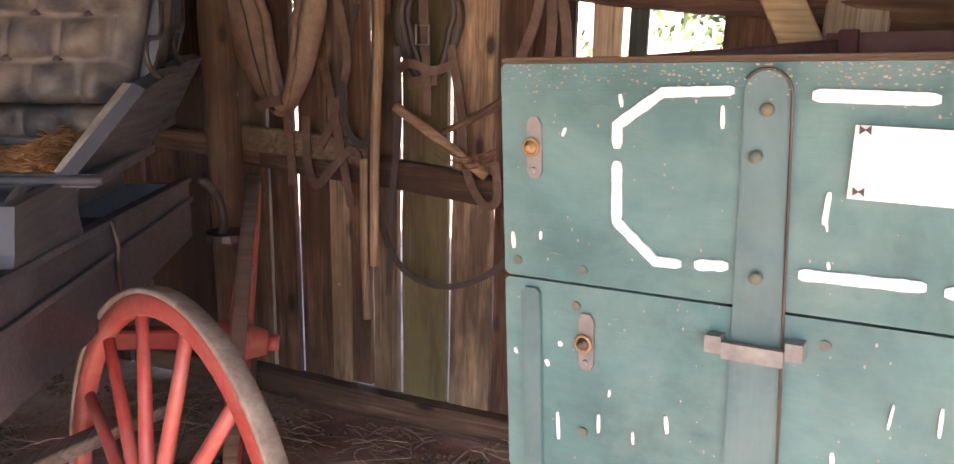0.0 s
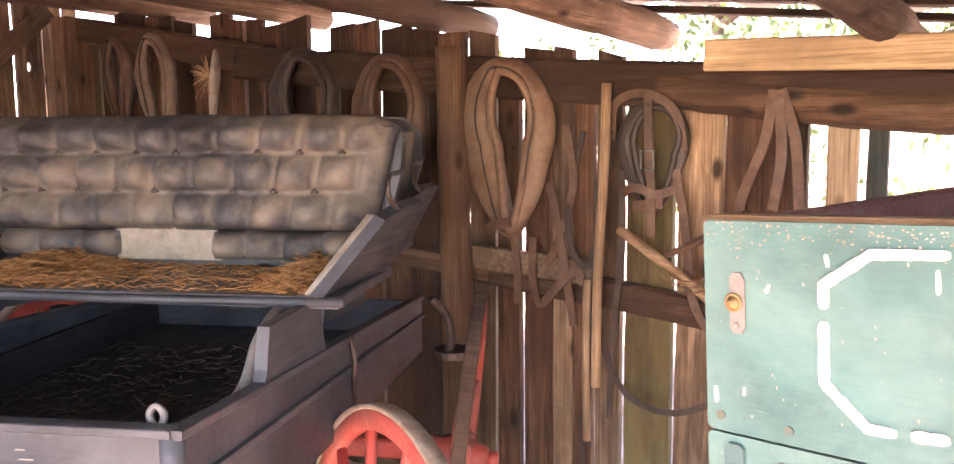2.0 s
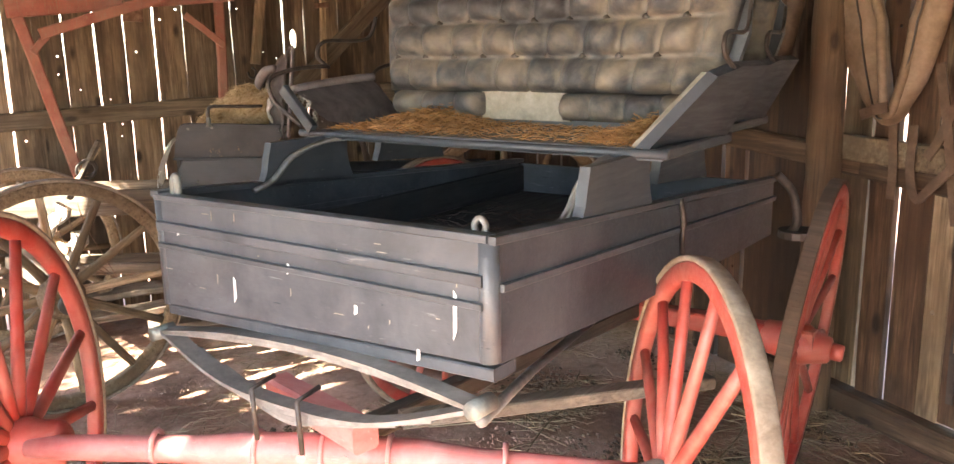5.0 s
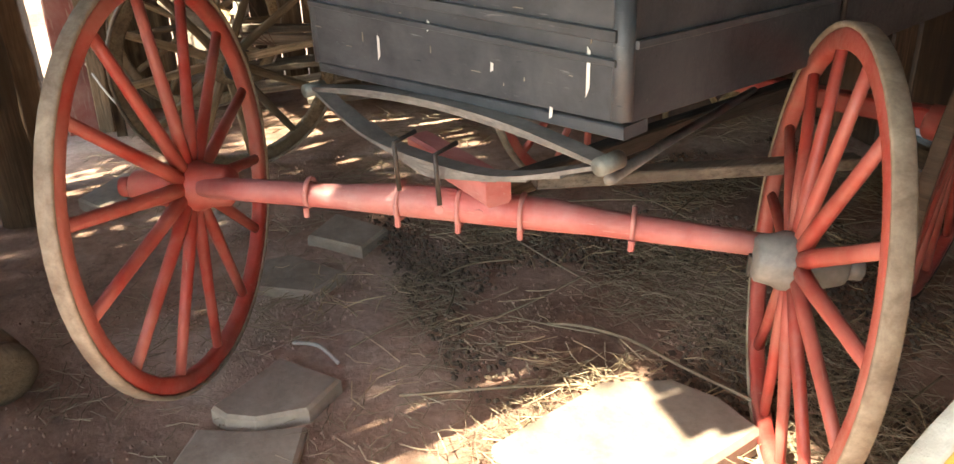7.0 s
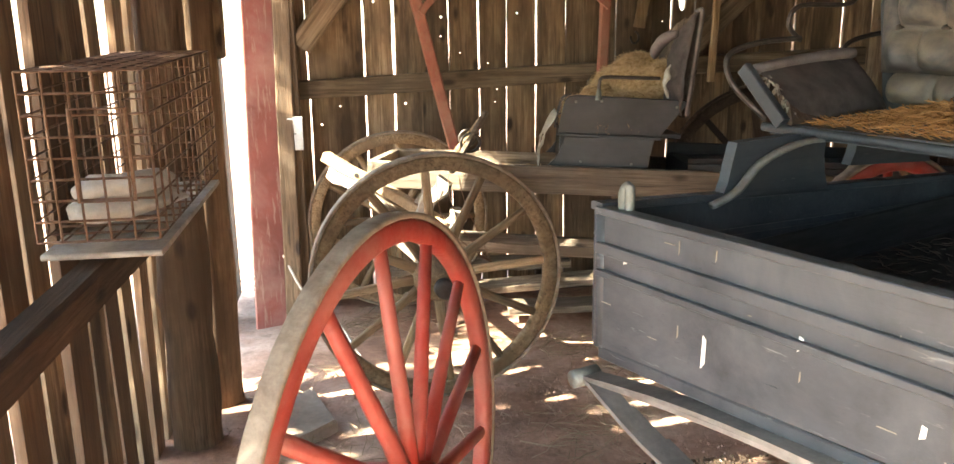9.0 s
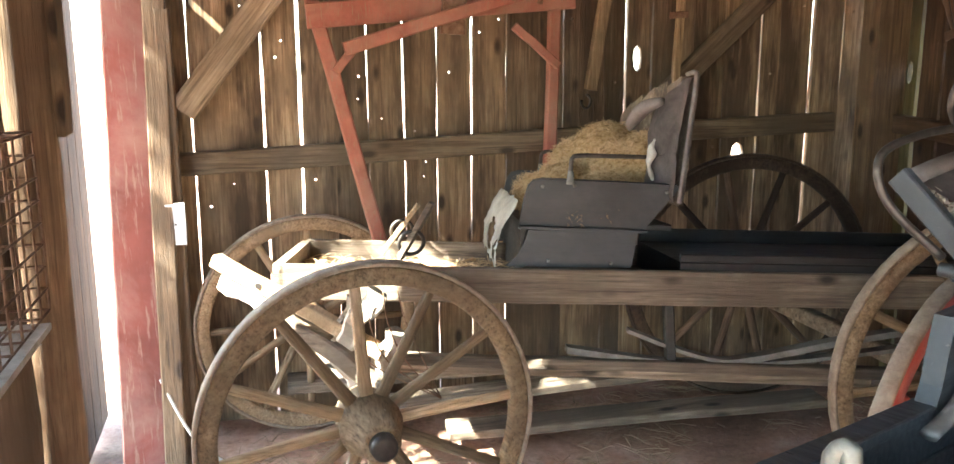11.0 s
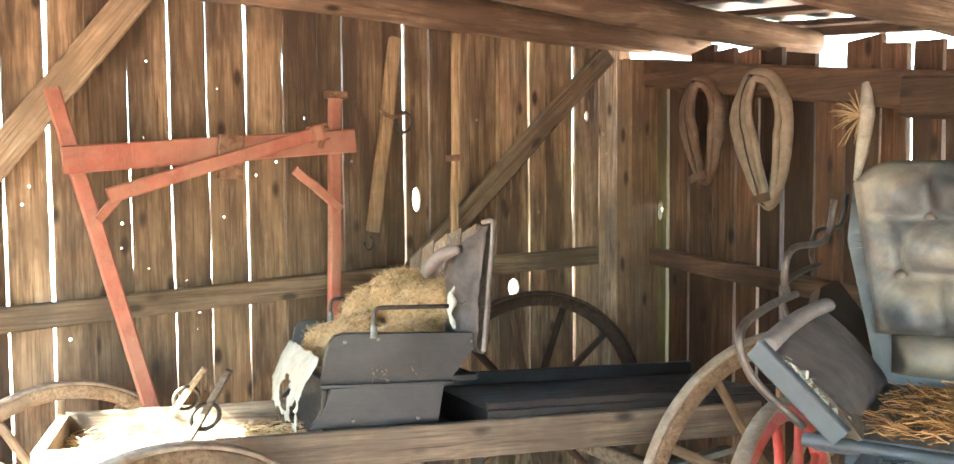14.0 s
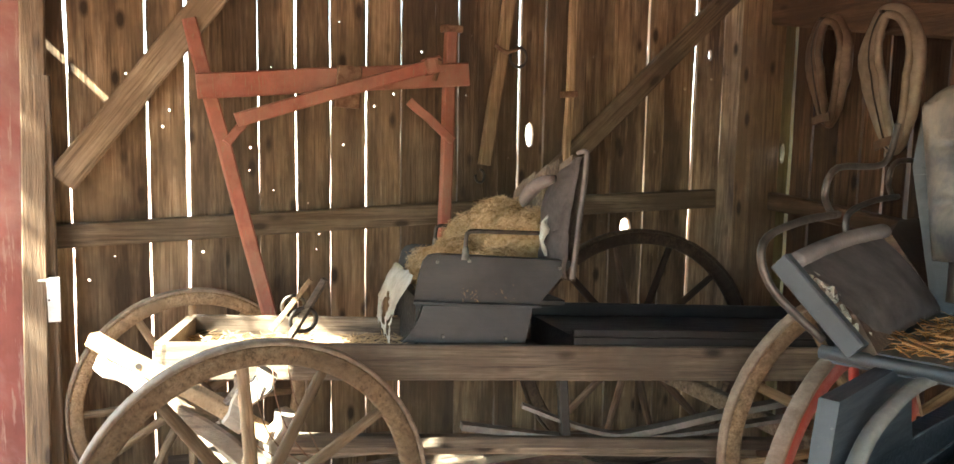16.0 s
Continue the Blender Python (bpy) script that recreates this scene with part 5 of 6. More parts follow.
make_hay()
straws("hay_heap", hay_lump_point, 15000, M_STRAW, "golden hay heaped on the buggy seat", (0.015, 0.055), (0.0004, 0.0010), seed=9, flatness=0.9)
straws("straw_litter", lambda r: on_buggy(r.uniform(-0.55, -0.05), r.uniform(0.03, 0.75), 0.757 + r.uniform(0, 0.02)), 900, M_STRAW, "pale straw lying on the buggy bed", (0.03, 0.1), (0.001, 0.002), seed=10)


# ---- red farm tool frame leaning on the west wall ----
def make_red_frame():
    f = thing("wooden_yoke_frame", "faded red wooden tool frame leaning against the boards", "farm tool")
    X = 0.20

    def p(name, a, b2, w, h, label="", up=(1, 0, 0)):
        return part(name, beam(a, b2, w, h, up, None, 5, 0.004), M_REDWOOD, f, label)
    p("leg", (0.10, -2.78, 1.86), (0.33, -2.50, 0.66), 0.056, 0.05, "worn red leg")
    p("leg", (0.12, -1.69, 1.90), (0.16, -1.74, 0.45), 0.05, 0.045, "worn red leg")
    p("cross_beam", (0.17, -2.76, 1.60), (0.17, -1.63, 1.69), 0.10, 0.05, "thick red cross beam")
    p("pole", (0.24, -2.62, 1.47), (0.24, -1.80, 1.72), 0.055, 0.045, "red pole bolted on")
    p("pole_end", (0.24, -1.85, 1.705), (0.24, -1.78, 1.725), 0.07, 0.05)
    p("brace", (0.19, -1.90, 1.565), (0.19, -1.70, 1.40), 0.035, 0.025)
    p("brace", (0.22, -2.56, 1.50), (0.26, -2.66, 1.38), 0.035, 0.025)
    part("iron_band", beam((0.20, -2.17, 1.53), (0.20, -2.16, 1.70), 0.10, 0.04, (1, 0, 0)), M_RUST, f, "rusty iron band")
    part("iron_pin", tube([(0.2, -1.79, 1.66), (0.27, -1.79, 1.74)], 0.012), M_RUST, f)
    part("end_cap", beam((0.12, -1.73, 1.885), (0.12, -1.645, 1.885), 0.06, 0.03), M_RUST, f)
    return f


make_red_frame()


def make_pole(name, label, a, b2, w, h, mat, hook=None):
    t = thing(name, label, "pole")
    part("shaft", beam(a, b2, w, h, (1, 0, 0), None, 6, 0.006), mat, t)
    if hook:
        part("hook", tube([(hook[0], hook[1] + 0.022 * math.sin(k), hook[2] + 0.03 * math.cos(k)) for k in [i * 0.45 for i in range(12)]], 0.006, None, 6), M_IRON, t, "iron hook", None, True)
    return t


make_pole("singletree", "brown wooden bar with iron hooks hanging on the boards", (0.06, -1.37, 2.16), (0.07, -1.50, 1.29), 0.055, 0.04, M_BARE_Z, (0.09, -1.53, 1.24))
make_pole("long_handle", "slim pale wooden handle standing against the boards", (0.07, -1.06, 2.2), (0.09, -1.10, 1.0), 0.035, 0.03, M_BARE_Z)
part("iron_band", beam((0.085, -1.12, 1.62), (0.085, -1.05, 1.625), 0.05, 0.03), M_RUST, bpy.data.objects["long_handle"])
_s = bpy.data.objects["singletree"]
part("ring", tube([(0.11, -1.36 + 0.04 * math.cos(k * math.pi / 8), 1.78 + 0.045 * math.sin(k * math.pi / 8)) for k in range(16)], 0.007, None, 6, True), M_IRON, _s, "iron ring", None, True)
part("chain", tube(curve_pts([(0.10, -1.47, 1.83), (0.11, -1.42, 1.80), (0.11, -1.36, 1.82)], 10), 0.01, None, 6), M_RUST, _s, "", None, True)

# ---- green wagon box ----
GREEN = pose(4.736, -2.123, 1.42, 0, -3.2, -12.6)


def stroke(pts, w, bm=None, y=-0.0035):
    """A brushed line on the box end, with rounded ends."""
    bm = bm or bmesh.new()
    c = []
    for (x0, z0), (x1, z1) in zip(pts, pts[1:]):
        n = max(2, int(math.hypot(x1 - x0, z1 - z0) / 0.004))
        c += [(x0 + (x1 - x0) * i / n, z0 + (z1 - z0) * i / n) for i in range(n)]
    c.append(pts[-1])
    rings = []
    for i, (x, z) in enumerate(c):
        a, b = c[max(0, i - 1)], c[min(len(c) - 1, i + 1)]
        d = Vector((b[0] - a[0], 0, b[1] - a[1])).normalized()
        s = Vector((-d.z, 0, d.x))
        k = w / 2 * (0.6 if i in (0, len(c) - 1) else 1.0) * (1 + 0.22 * noise.noise((x * 160, z * 160, 1)))
        rings.append((bm.verts.new(Vector((x, y, z)) + s * k), bm.verts.new(Vector((x, y, z)) - s * k), bm.verts.new(Vector((x, y + 0.003, z)) - s * k), bm.verts.new(Vector((x, y + 0.003, z)) + s * k)))
    for a, b in zip(rings, rings[1:]):
        for i in range(4):
            bm.faces.new((a[i], a[(i + 1) % 4], b[(i + 1) % 4], b[i]))
    bm.faces.new(rings[0][::-1])
    bm.faces.new(rings[-1])
    return bm


def make_green_wagon():
    g = thing("farm_wagon", "worn green farm wagon box with white brushed marks", "wagon", m=GREEN)

    def p(name, bm, mat, label="", smooth=False):
        return part(name, bm, mat, g, label, None, smooth)
    W, D = 0.95, 1.45
    p("end_board", block(-0.004, W, 0.0, 0.028, -0.198, 0.0), M_GREEN, "worn green upper end board")
    p("end_board", block(-0.004, W, 0.0, 0.028, -0.40, -0.2005), M_GREEN, "worn green lower end board")
    p("end_board", block(-0.004, W, 0.0, 0.028, -0.62, -0.406), M_GREEN, "worn green bottom end board")
    p("top_edge", block(-0.004, W, 0.0015, 0.0265, 0.0005, 0.005), M_BARE, "bare worn top edge")
    for x in (0.0, W - 0.028):
        p("side_board", block(x, x + 0.026, 0.028, D, -0.30, -0.002), M_MAROON, "dark maroon side board")
        p("side_board", block(x, x + 0.026, 0.028, D, -0.62, -0.306), M_MAROON)
    p("far_end_board", block(-0.004, W, D, D + 0.028, -0.60, 0.012), M_MAROON, "dark maroon far end board")
    p("corner_post", block(0.03, 0.07, D - 0.035, D - 0.002, -0.6, 0.02), M_MAROON)
    p("box_floor", block(0.0, W, 0.028, D, -0.62, -0.60), M_MAROON)
    st = [(0.213, -0.40), (0.258, -0.40), (0.2545, -0.028)] + [(0.237 + 0.0175 * math.cos(t), -0.0235 + 0.0175 * math.sin(t)) for t in [math.pi * k / 10 for k in range(11)]] + [(0.2195, -0.028)]
    p("strap", panel([(x, -0.004, z) for x, z in st][::-1], -0.006), M_GREEN_STRAP, "raised green upright strap with rounded top")
    p("strap_edge", tube([(0.2595, -0.006, -0.40), (0.2565, -0.006, -0.028)] + [(0.237 + 0.0190 * math.cos(t), -0.006, -0.0235 + 0.0190 * math.sin(t)) for t in [math.pi * k / 10 for k in range(9)]], 0.0013, None, 6), M_IRON, "dark edge of the strap", True)
    # paint worn off along the top edge and in flecks
    rng = random.Random(44)
    worn, pale = bmesh.new(), bmesh.new()
    for _ in range(380):
        x = rng.uniform(0.0, 0.55)
        z = -abs(rng.gauss(0, 0.011)) - 0.001
        r = rng.uniform(0.0004, 0.0012)
        n = rng.randint(5, 7)
        tgt = worn if rng.random() < 0.6 else pale
        y = -0.0006 - rng.random() * 0.0004 if not 0.212 < x < 0.26 else -0.0106
        tgt.faces.new([tgt.verts.new((x + r * rng.uniform(0.6, 1.3) * 1.5 * math.cos(6.283 * k / n), y, z + r * rng.uniform(0.5, 1.2) * math.sin(6.283 * k / n))) for k in range(n)][::-1])
    for _ in range(150):
        x, z, r = rng.uniform(0.005, 0.55), rng.uniform(-0.40, -0.03), rng.uniform(0.0004, 0.0012)
        if 0.205 < x < 0.265:
            continue
        pale.faces.new([pale.verts.new((x + r * math.cos(6.283 * k / 5), -0.0009, z + r * rng.uniform(0.8, 2.2) * math.sin(6.283 * k / 5))) for k in range(5)][::-1])
    p("worn_patch", worn, M_TYRE, "bare wood where the paint has worn off")
    p("paint_fleck", pale, M_CANVAS, "pale flecks in the paint")
    p("edge_strip", block(0.017, 0.036, -0.006, -0.0005, -0.45, -0.207), M_GREEN_STRAP, "green iron edge strip")
    for x, z in ((0.238, -0.036), (0.231, -0.073), (0.235, -0.171)):
        p("bolt", lathe([(-0.006, 0.005), (0.002, 0.0055), (0.004, 0.004)], Matrix.Translation((x, -0.007, z)) @ pose(0, 0, 0, 0, 0, -90), 12), M_BOLT, "dull rusty bolt head", True)
    for x, z in ((0.011, -0.183), (0.079, -0.185), (0.072, -0.22), (0.079, -0.344), (0.024, -0.275), (0.29, -0.221)):
        p("nail_head", lathe([(-0.001, 0.0045), (0.0015, 0.0045)], Matrix.Translation((x, -0.0008, z)) @ pose(0, 0, 0, 0, 0, -90), 10), M_BOLT, "rusty nail head")
    for x, zt, zb, zk in ((0.031, -0.047, -0.103, -0.074), (0.083, -0.226, -0.28, -0.254)):
        pl = p("latch_plate", panel([(x - 0.0075, -0.003, zb + 0.006), (x - 0.004, -0.003, zb), (x + 0.004, -0.003, zb), (x + 0.0075, -0.003, zb + 0.006), (x + 0.0075, -0.003, zt - 0.006), (x + 0.004, -0.003, zt), (x - 0.004, -0.003, zt), (x - 0.0075, -0.003, zt - 0.006)], 0.002), M_GREYIRON, "weathered latch plate")
        part("knob", lathe([(-0.004, 0.0062), (0.0, 0.0065), (0.003, 0.0065), (0.004, 0.0042), (0.008, 0.0036), (0.009, 0.002)], Matrix.Translation((x - 0.002, -0.004, zk)) @ pose(0, 0, 0, 0, 0, -90), 6), M_BRASS if zk > -0.2 else M_IRON, pl, "rusty brass knob", None, True)
        part("ring", tube([(x - 0.002 + 0.0075 * math.cos(k * math.pi / 8), -0.0055, zk + 0.0075 * math.sin(k * math.pi / 8)) for k in range(16)], 0.0016, None, 6, True), M_BRASS, pl, "", None, True)
        part("rivet", lathe([(0, 0.003), (0.002, 0.002)], Matrix.Translation((x, -0.004, zb + 0.008)) @ pose(0, 0, 0, 0, 0, -90), 8), M_STEEL, pl)
    h = p("hasp", block(0.212, 0.262, -0.018, -0.0118, -0.240, -0.226, None, 0.001), M_STEEL, "worn grey iron hasp across the strap")
    part("hasp_end", block(0.197, 0.211, -0.014, -0.0005, -0.238, -0.223, None, 0.001), M_STEEL, h)
    part("hasp_end", block(0.2625, 0.276, -0.016, -0.0005, -0.234, -0.219, None, 0.001), M_STEEL, h)
    for pts, w in (([(0.211, -0.022), (0.152, -0.024), (0.112, -0.052), (0.112, -0.072)], 0.0105), ([(0.112, -0.083), (0.112, -0.136), (0.148, -0.168), (0.171, -0.168)], 0.0105), ([(0.183, -0.167), (0.211, -0.165)], 0.011), ([(0.27, -0.025), (0.356, -0.027)], 0.012), ([(0.267, -0.165), (0.357, -0.164)], 0.011), ([(0.369, -0.166), (0.45, -0.165)], 0.011), ([(0.372, -0.028), (0.455, -0.03)], 0.011)):
        p("brush_mark", stroke(pts, w * 0.82), M_WHITE, "thick white brushed line")
    rng = random.Random(12)
    for x, z in ((0.006, -0.156), (0.062, -0.056), (0.114, -0.026), (0.202, -0.034), (0.036, -0.153), (0.286, -0.098), (0.288, -0.153), (0.284, -0.115), (0.006, -0.272), (0.04, -0.278), (0.106, -0.296), (0.129, -0.333), (0.342, -0.26), (0.375, -0.256), (0.095, -0.323), (0.055, -0.257), (0.052, -0.33), (0.30, -0.31), (0.36, -0.33), (0.16, -0.31)):
        ln = rng.uniform(0.004, 0.028)
        p("paint_drip", stroke([(x, z), (x + rng.uniform(-0.003, 0.003), z - ln)], rng.uniform(0.0018, 0.0042), None, -0.0022), M_WHITE, "white paint drip")
    p("paper_notice", panel([(0.299, -0.006, -0.101), (0.42, -0.006, -0.104), (0.42, -0.006, -0.05), (0.302, -0.006, -0.046)], 0.003), M_PAPER, "blank white paper notice")
    for x, z in ((0.305, -0.05), (0.303, -0.096)):
        p("staple", block(x, x + 0.008, -0.008, -0.006, z, z + 0.0012), M_IRON)
    # yellow wheel at its side, sunlit
    inv = GREEN.inverted()
    wheel(g, inv @ Vector((4.68, -1.85, 0.40)), 192.6, 0.405, 12, M_YELLOW, M_BAG, M_YELLOW, M_YELLOW, 0, 0.02, 0.1, 0.1, "yellow spoked wheel with a pale rim")
    p("axle", tube([inv @ Vector((4.70, -1.85, 0.40)), inv @ Vector((5.7, -1.9, 0.45))], 0.03), M_IRON, "iron axle", True)
    return g


make_green_wagon()


# ---- harness on the north wall ----
def north_at(x, out, z):
    return NORTH @ Vector((x, -out, z))


def collar(label, x, z, w, h, mat, limb=0.17, depth=0.05, out=0.11, skew=0.06, thin=0.55, name="horse_collar"):
    """A leather collar hung by its top: two broad limbs round a narrow opening, joined at a pointed foot."""
    c = thing(name, label, "horse collar", "horse collars on the wall")
    outer = [(0, 0.5), (0.26, 0.45), (0.44, 0.28), (0.47, 0.08), (0.36, -0.18), (0.20, -0.38), (0.05, -0.5), (-0.10, -0.47), (-0.30, -0.28), (-0.46, -0.06), (-0.5, 0.12), (-0.40, 0.31), (-0.20, 0.46)]
    n = 52
    ring_o = curve_pts([(a, 0, b) for a, b in outer], n, True)
    line_o, line_i = [], []
    for q in ring_o:
        a, b = q.x, q.z
        wide = limb * (0.42 + 0.58 * max(0.0, 1 - abs(b - 0.02) / 0.55)) * (thin if a > 0.04 else 1.0)
        k = max(0.12, 1 - wide / (w * 0.5 * max(0.35, math.hypot(a, b * 0.5) / 0.5)))
        sx = x + skew * (0.5 - b) * 0.5
        line_o.append((sx + a * w, z + b * h))
        line_i.append((sx + (a * k + 0.03) * w, z + (b * (0.84 if b > 0 else 0.88)) * h))
    bm = bmesh.new()
    rings = []
    m = len(line_o)
    for i, ((ox, oz), (ix, iz)) in enumerate(zip(line_o, line_i)):
        rg = []
        for j in range(12):
            t = 2 * math.pi * j / 12
            u, d = 0.5 + 0.5 * math.cos(t), math.sin(t)
            wr = 0.010 * noise.noise((ox * 11, oz * 11, u * 3)) + 0.004 * noise.noise((ox * 40, oz * 40, u * 9))
            rg.append(bm.verts.new(north_at(ix + (ox - ix) * u, out + d * depth * (0.6 + 0.4 * (1 - u)) + wr, iz + (oz - iz) * u)))
        rings.append(rg)
    for i in range(m):
        a, b = rings[i], rings[(i + 1) % m]
        for k in range(12):
            bm.faces.new((a[k], a[(k + 1) % 12], b[(k + 1) % 12], b[k]))
    part("body", bm, mat, c, "", None, True)
    part("inner_roll", tube([north_at(ix + 0.012, out + depth * 0.8, iz) for ix, iz in line_i], 0.016 * min(1, h / 0.5), None, 8, True), mat, c, "stitched rim roll", None, True)
    part("seam", tube([north_at(ix + (ox - ix) * 0.30, out + depth * 0.97, iz + (oz - iz) * 0.30) for (ox, oz), (ix, iz) in zip(line_o, line_i)], 0.0035, None, 5, True), M_LEATHER_DARK, c, "dark stitched seam", None, True)
    fx = x + skew * 0.5
    part("strap", ribbon([north_at(fx - 0.05, out + depth + 0.012, z - 0.45 * h), north_at(fx, out + depth + 0.018, z - 0.42 * h), north_at(fx + 0.05, out + depth + 0.010, z - 0.40 * h)], 0.035, 0.008, (0, -1, 0)), M_LEATHER, c)
    part("hanger", tube([north_at(x, 0.03, z + 0.45 * h), north_at(x, out + 0.05, z + 0.44 * h)], 0.008, None, 6), M_IRON, c, "iron wall spike")
    return c


collar("large tan leather horse collar hanging from the beam", 3.29, 1.42, 0.45, 0.65, M_LEATHER_TAN, 0.20, 0.055)
collar("black leather collar pad hanging on the boards", 3.885, 1.40, 0.27, 0.37, M_LEATHER_DARK, 0.06, 0.022, 0.10, 0.0, 1.0)
collar("dusty brown horse collar above the wagon seat", 2.72, 1.49, 0.42, 0.60, M_LEATHER, 0.15, 0.05)
collar("brown and black horse collar hanging in shade", 2.21, 1.54, 0.46, 0.60, M_LEATHER_DARK, 0.15, 0.045)
collar("pale grey leather collar half hanging by its top", 1.08, 1.68, 0.35, 0.60, M_COLLAR_GREY, 0.13, 0.035, 0.12, 0.13, 0.62, "harness_collar")
collar("dark brown leather collar hanging in the corner", 0.73, 1.735, 0.29, 0.50, M_LEATHER, 0.10, 0.03, 0.12, 0.08, 0.7, "harness_collar")


def straps(name, label, lines, mat, width=0.026, buckle=None):
    t = thing(name, label, "harness", "leather harness on the wall")
    for ctrl in lines:
        part("strap", ribbon(curve_pts([north_at(q[0] + 0.045, q[1], q[2]) for q in ctrl], 26), width, 0.006, (0.05, -1, 0.1)), mat, t)
    if buckle:
        x, o, z = buckle[0] + 0.045, buckle[1], buckle[2]
        part("buckle", tube([north_at(x + a, o, z + b) for a, b in ((-0.022, -0.03), (0.022, -0.03), (0.022, 0.03), (-0.022, 0.03))], 0.004, None, 6, True), M_STEEL, t, "steel buckle")
    return t


straps("bridle", "worn brown bridle straps with a steel buckle", [
    [(3.69, 0.10, 1.45), (3.72, 0.13, 1.57), (3.83, 0.14, 1.60), (3.93, 0.13, 1.54), (3.95, 0.11, 1.42)],
    [(3.84, 0.14, 1.60), (3.85, 0.15, 1.45), (3.86, 0.15, 1.30), (3.86, 0.14, 1.14)],
    [(3.74, 0.12, 1.27), (3.80, 0.15, 1.30), (3.88, 0.15, 1.28), (3.94, 0.12, 1.30)],
    [(3.93, 0.12, 1.36), (3.97, 0.12, 1.15), (3.99, 0.12, 0.97), (4.05, 0.12, 0.86), (4.10, 0.12, 0.88), (4.09, 0.12, 1.0)]], M_LEATHER, 0.028, (3.85, 0.16, 1.39))
straps("reins", "long looped leather reins hanging in a tangle", [
    [(3.70, 0.10, 1.55), (3.66, 0.13, 1.30), (3.66, 0.14, 1.0), (3.69, 0.14, 0.75), (3.78, 0.14, 0.60), (3.95, 0.14, 0.57), (4.12, 0.13, 0.66), (4.2, 0.12, 0.8)],
    [(3.58, 0.10, 1.48), (3.54, 0.13, 1.25), (3.56, 0.14, 1.08), (3.62, 0.14, 1.02), (3.66, 0.13, 1.12)],
    [(3.64, 0.11, 1.1), (3.63, 0.12, 0.8), (3.60, 0.12, 0.45), (3.60, 0.12, 0.22)],
    [(3.74, 0.12, 1.35), (3.75, 0.13, 1.1), (3.72, 0.13, 0.8), (3.71, 0.13, 0.5)]], M_LEATHER_DARK, 0.022)
straps("hanging_straps", "brown leather straps looped over the rail", [
    [(3.38, 0.11, 1.10), (3.40, 0.14, 0.95), (3.44, 0.15, 0.87), (3.50, 0.15, 0.93), (3.57, 0.13, 1.0), (3.60, 0.12, 0.95)],
    [(3.30, 0.11, 1.10), (3.32, 0.12, 0.95), (3.32, 0.12, 0.85)],
    [(3.45, 0.11, 1.30), (3.50, 0.13, 1.15), (3.52, 0.13, 1.05), (3.56, 0.12, 0.8)],
    [(3.52, 0.12, 1.5), (3.56, 0.13, 1.3), (3.50, 0.13, 1.1), (3.44, 0.12, 1.0)]], M_LEATHER, 0.03)
straps("back_strap", "dark straps hanging beside the gap in the wall", [
    [(4.24, 0.14, 1.60), (4.22, 0.15, 1.45), (4.16, 0.14, 1.30), (4.12, 0.13, 1.20), (3.98, 0.14, 1.12)],
    [(4.26, 0.14, 1.60), (4.31, 0.15, 1.45), (4.33, 0.15, 1.22)],
    [(4.26, 0.15, 1.58), (4.27, 0.15, 1.40), (4.25, 0.15, 1.25)]], M_LEATHER, 0.03)


def make_stick(name, label, pts, r, mat):
    t = thing(name, label, "stick")
    part("shaft", tube(curve_pts([north_at(*q) for q in pts], 14), r, None, 8), mat, t, "", None, True)
    return t


make_stick("stick", "smooth pale wooden stick propped against the beam", [(3.752, 0.17, 1.635), (3.745, 0.17, 1.35), (3.732, 0.18, 1.0), (3.728, 0.18, 0.62)], 0.017, M_BARE_Z)
make_stick("stick", "flat pale wooden stick hanging below the rail", [(3.68, 0.16, 0.98), (3.678, 0.16, 0.7), (3.685, 0.16, 0.415)], 0.015, M_BARE_Z)
make_stick("singletree", "slanting wooden bar among the harness", [(3.80, 0.16, 1.16), (3.94, 0.17, 1.08), (4.12, 0.16, 0.96)], 0.018, M_BARE)
make_stick("stick", "thin bent twig among the harness", [(3.97, 0.17, 1.09), (4.09, 0.17, 1.15), (4.22, 0.16, 1.24)], 0.010, M_LEATHER)
for _k in range(3):
    make_stick("wire", "thin bent rusty wire", [(3.95, 0.18, 1.06 - 0.02 * _k), (4.05, 0.20, 1.02 - 0.02 * _k), (4.16, 0.18, 1.05 - 0.015 * _k)], 0.0025, M_RUST)


def make_tuft():
    t = thing("dried_plant", "bunch of dried straw-coloured stalks tied to the wall", "plant")
    rng = random.Random(2)
    bm = bmesh.new()
    for _ in range(34):
        a = rng.uniform(1.6, 4.4)
        d = Vector((math.cos(a), rng.uniform(-0.5, 0.1), math.sin(a))) * rng.uniform(0.06, 0.13)
        o = north_at(1.62, 0.16, 1.74)
        tube([o, o + d * 0.6, o + d + Vector((0, 0, -0.01))], [0.002, 0.0018, 0.0008], bm, 4)
    part("stalk", bm, M_STRAW, t)
    part("cord", tube([north_at(1.60, 0.1, 1.86), north_at(1.63, 0.14, 1.74), north_at(1.61, 0.14, 1.60), north_at(1.58, 0.13, 1.5)], [0.02, 0.028, 0.022, 0.01], None, 8), M_SPLINTER, t, "twisted pale cord", None, True)


make_tuft()

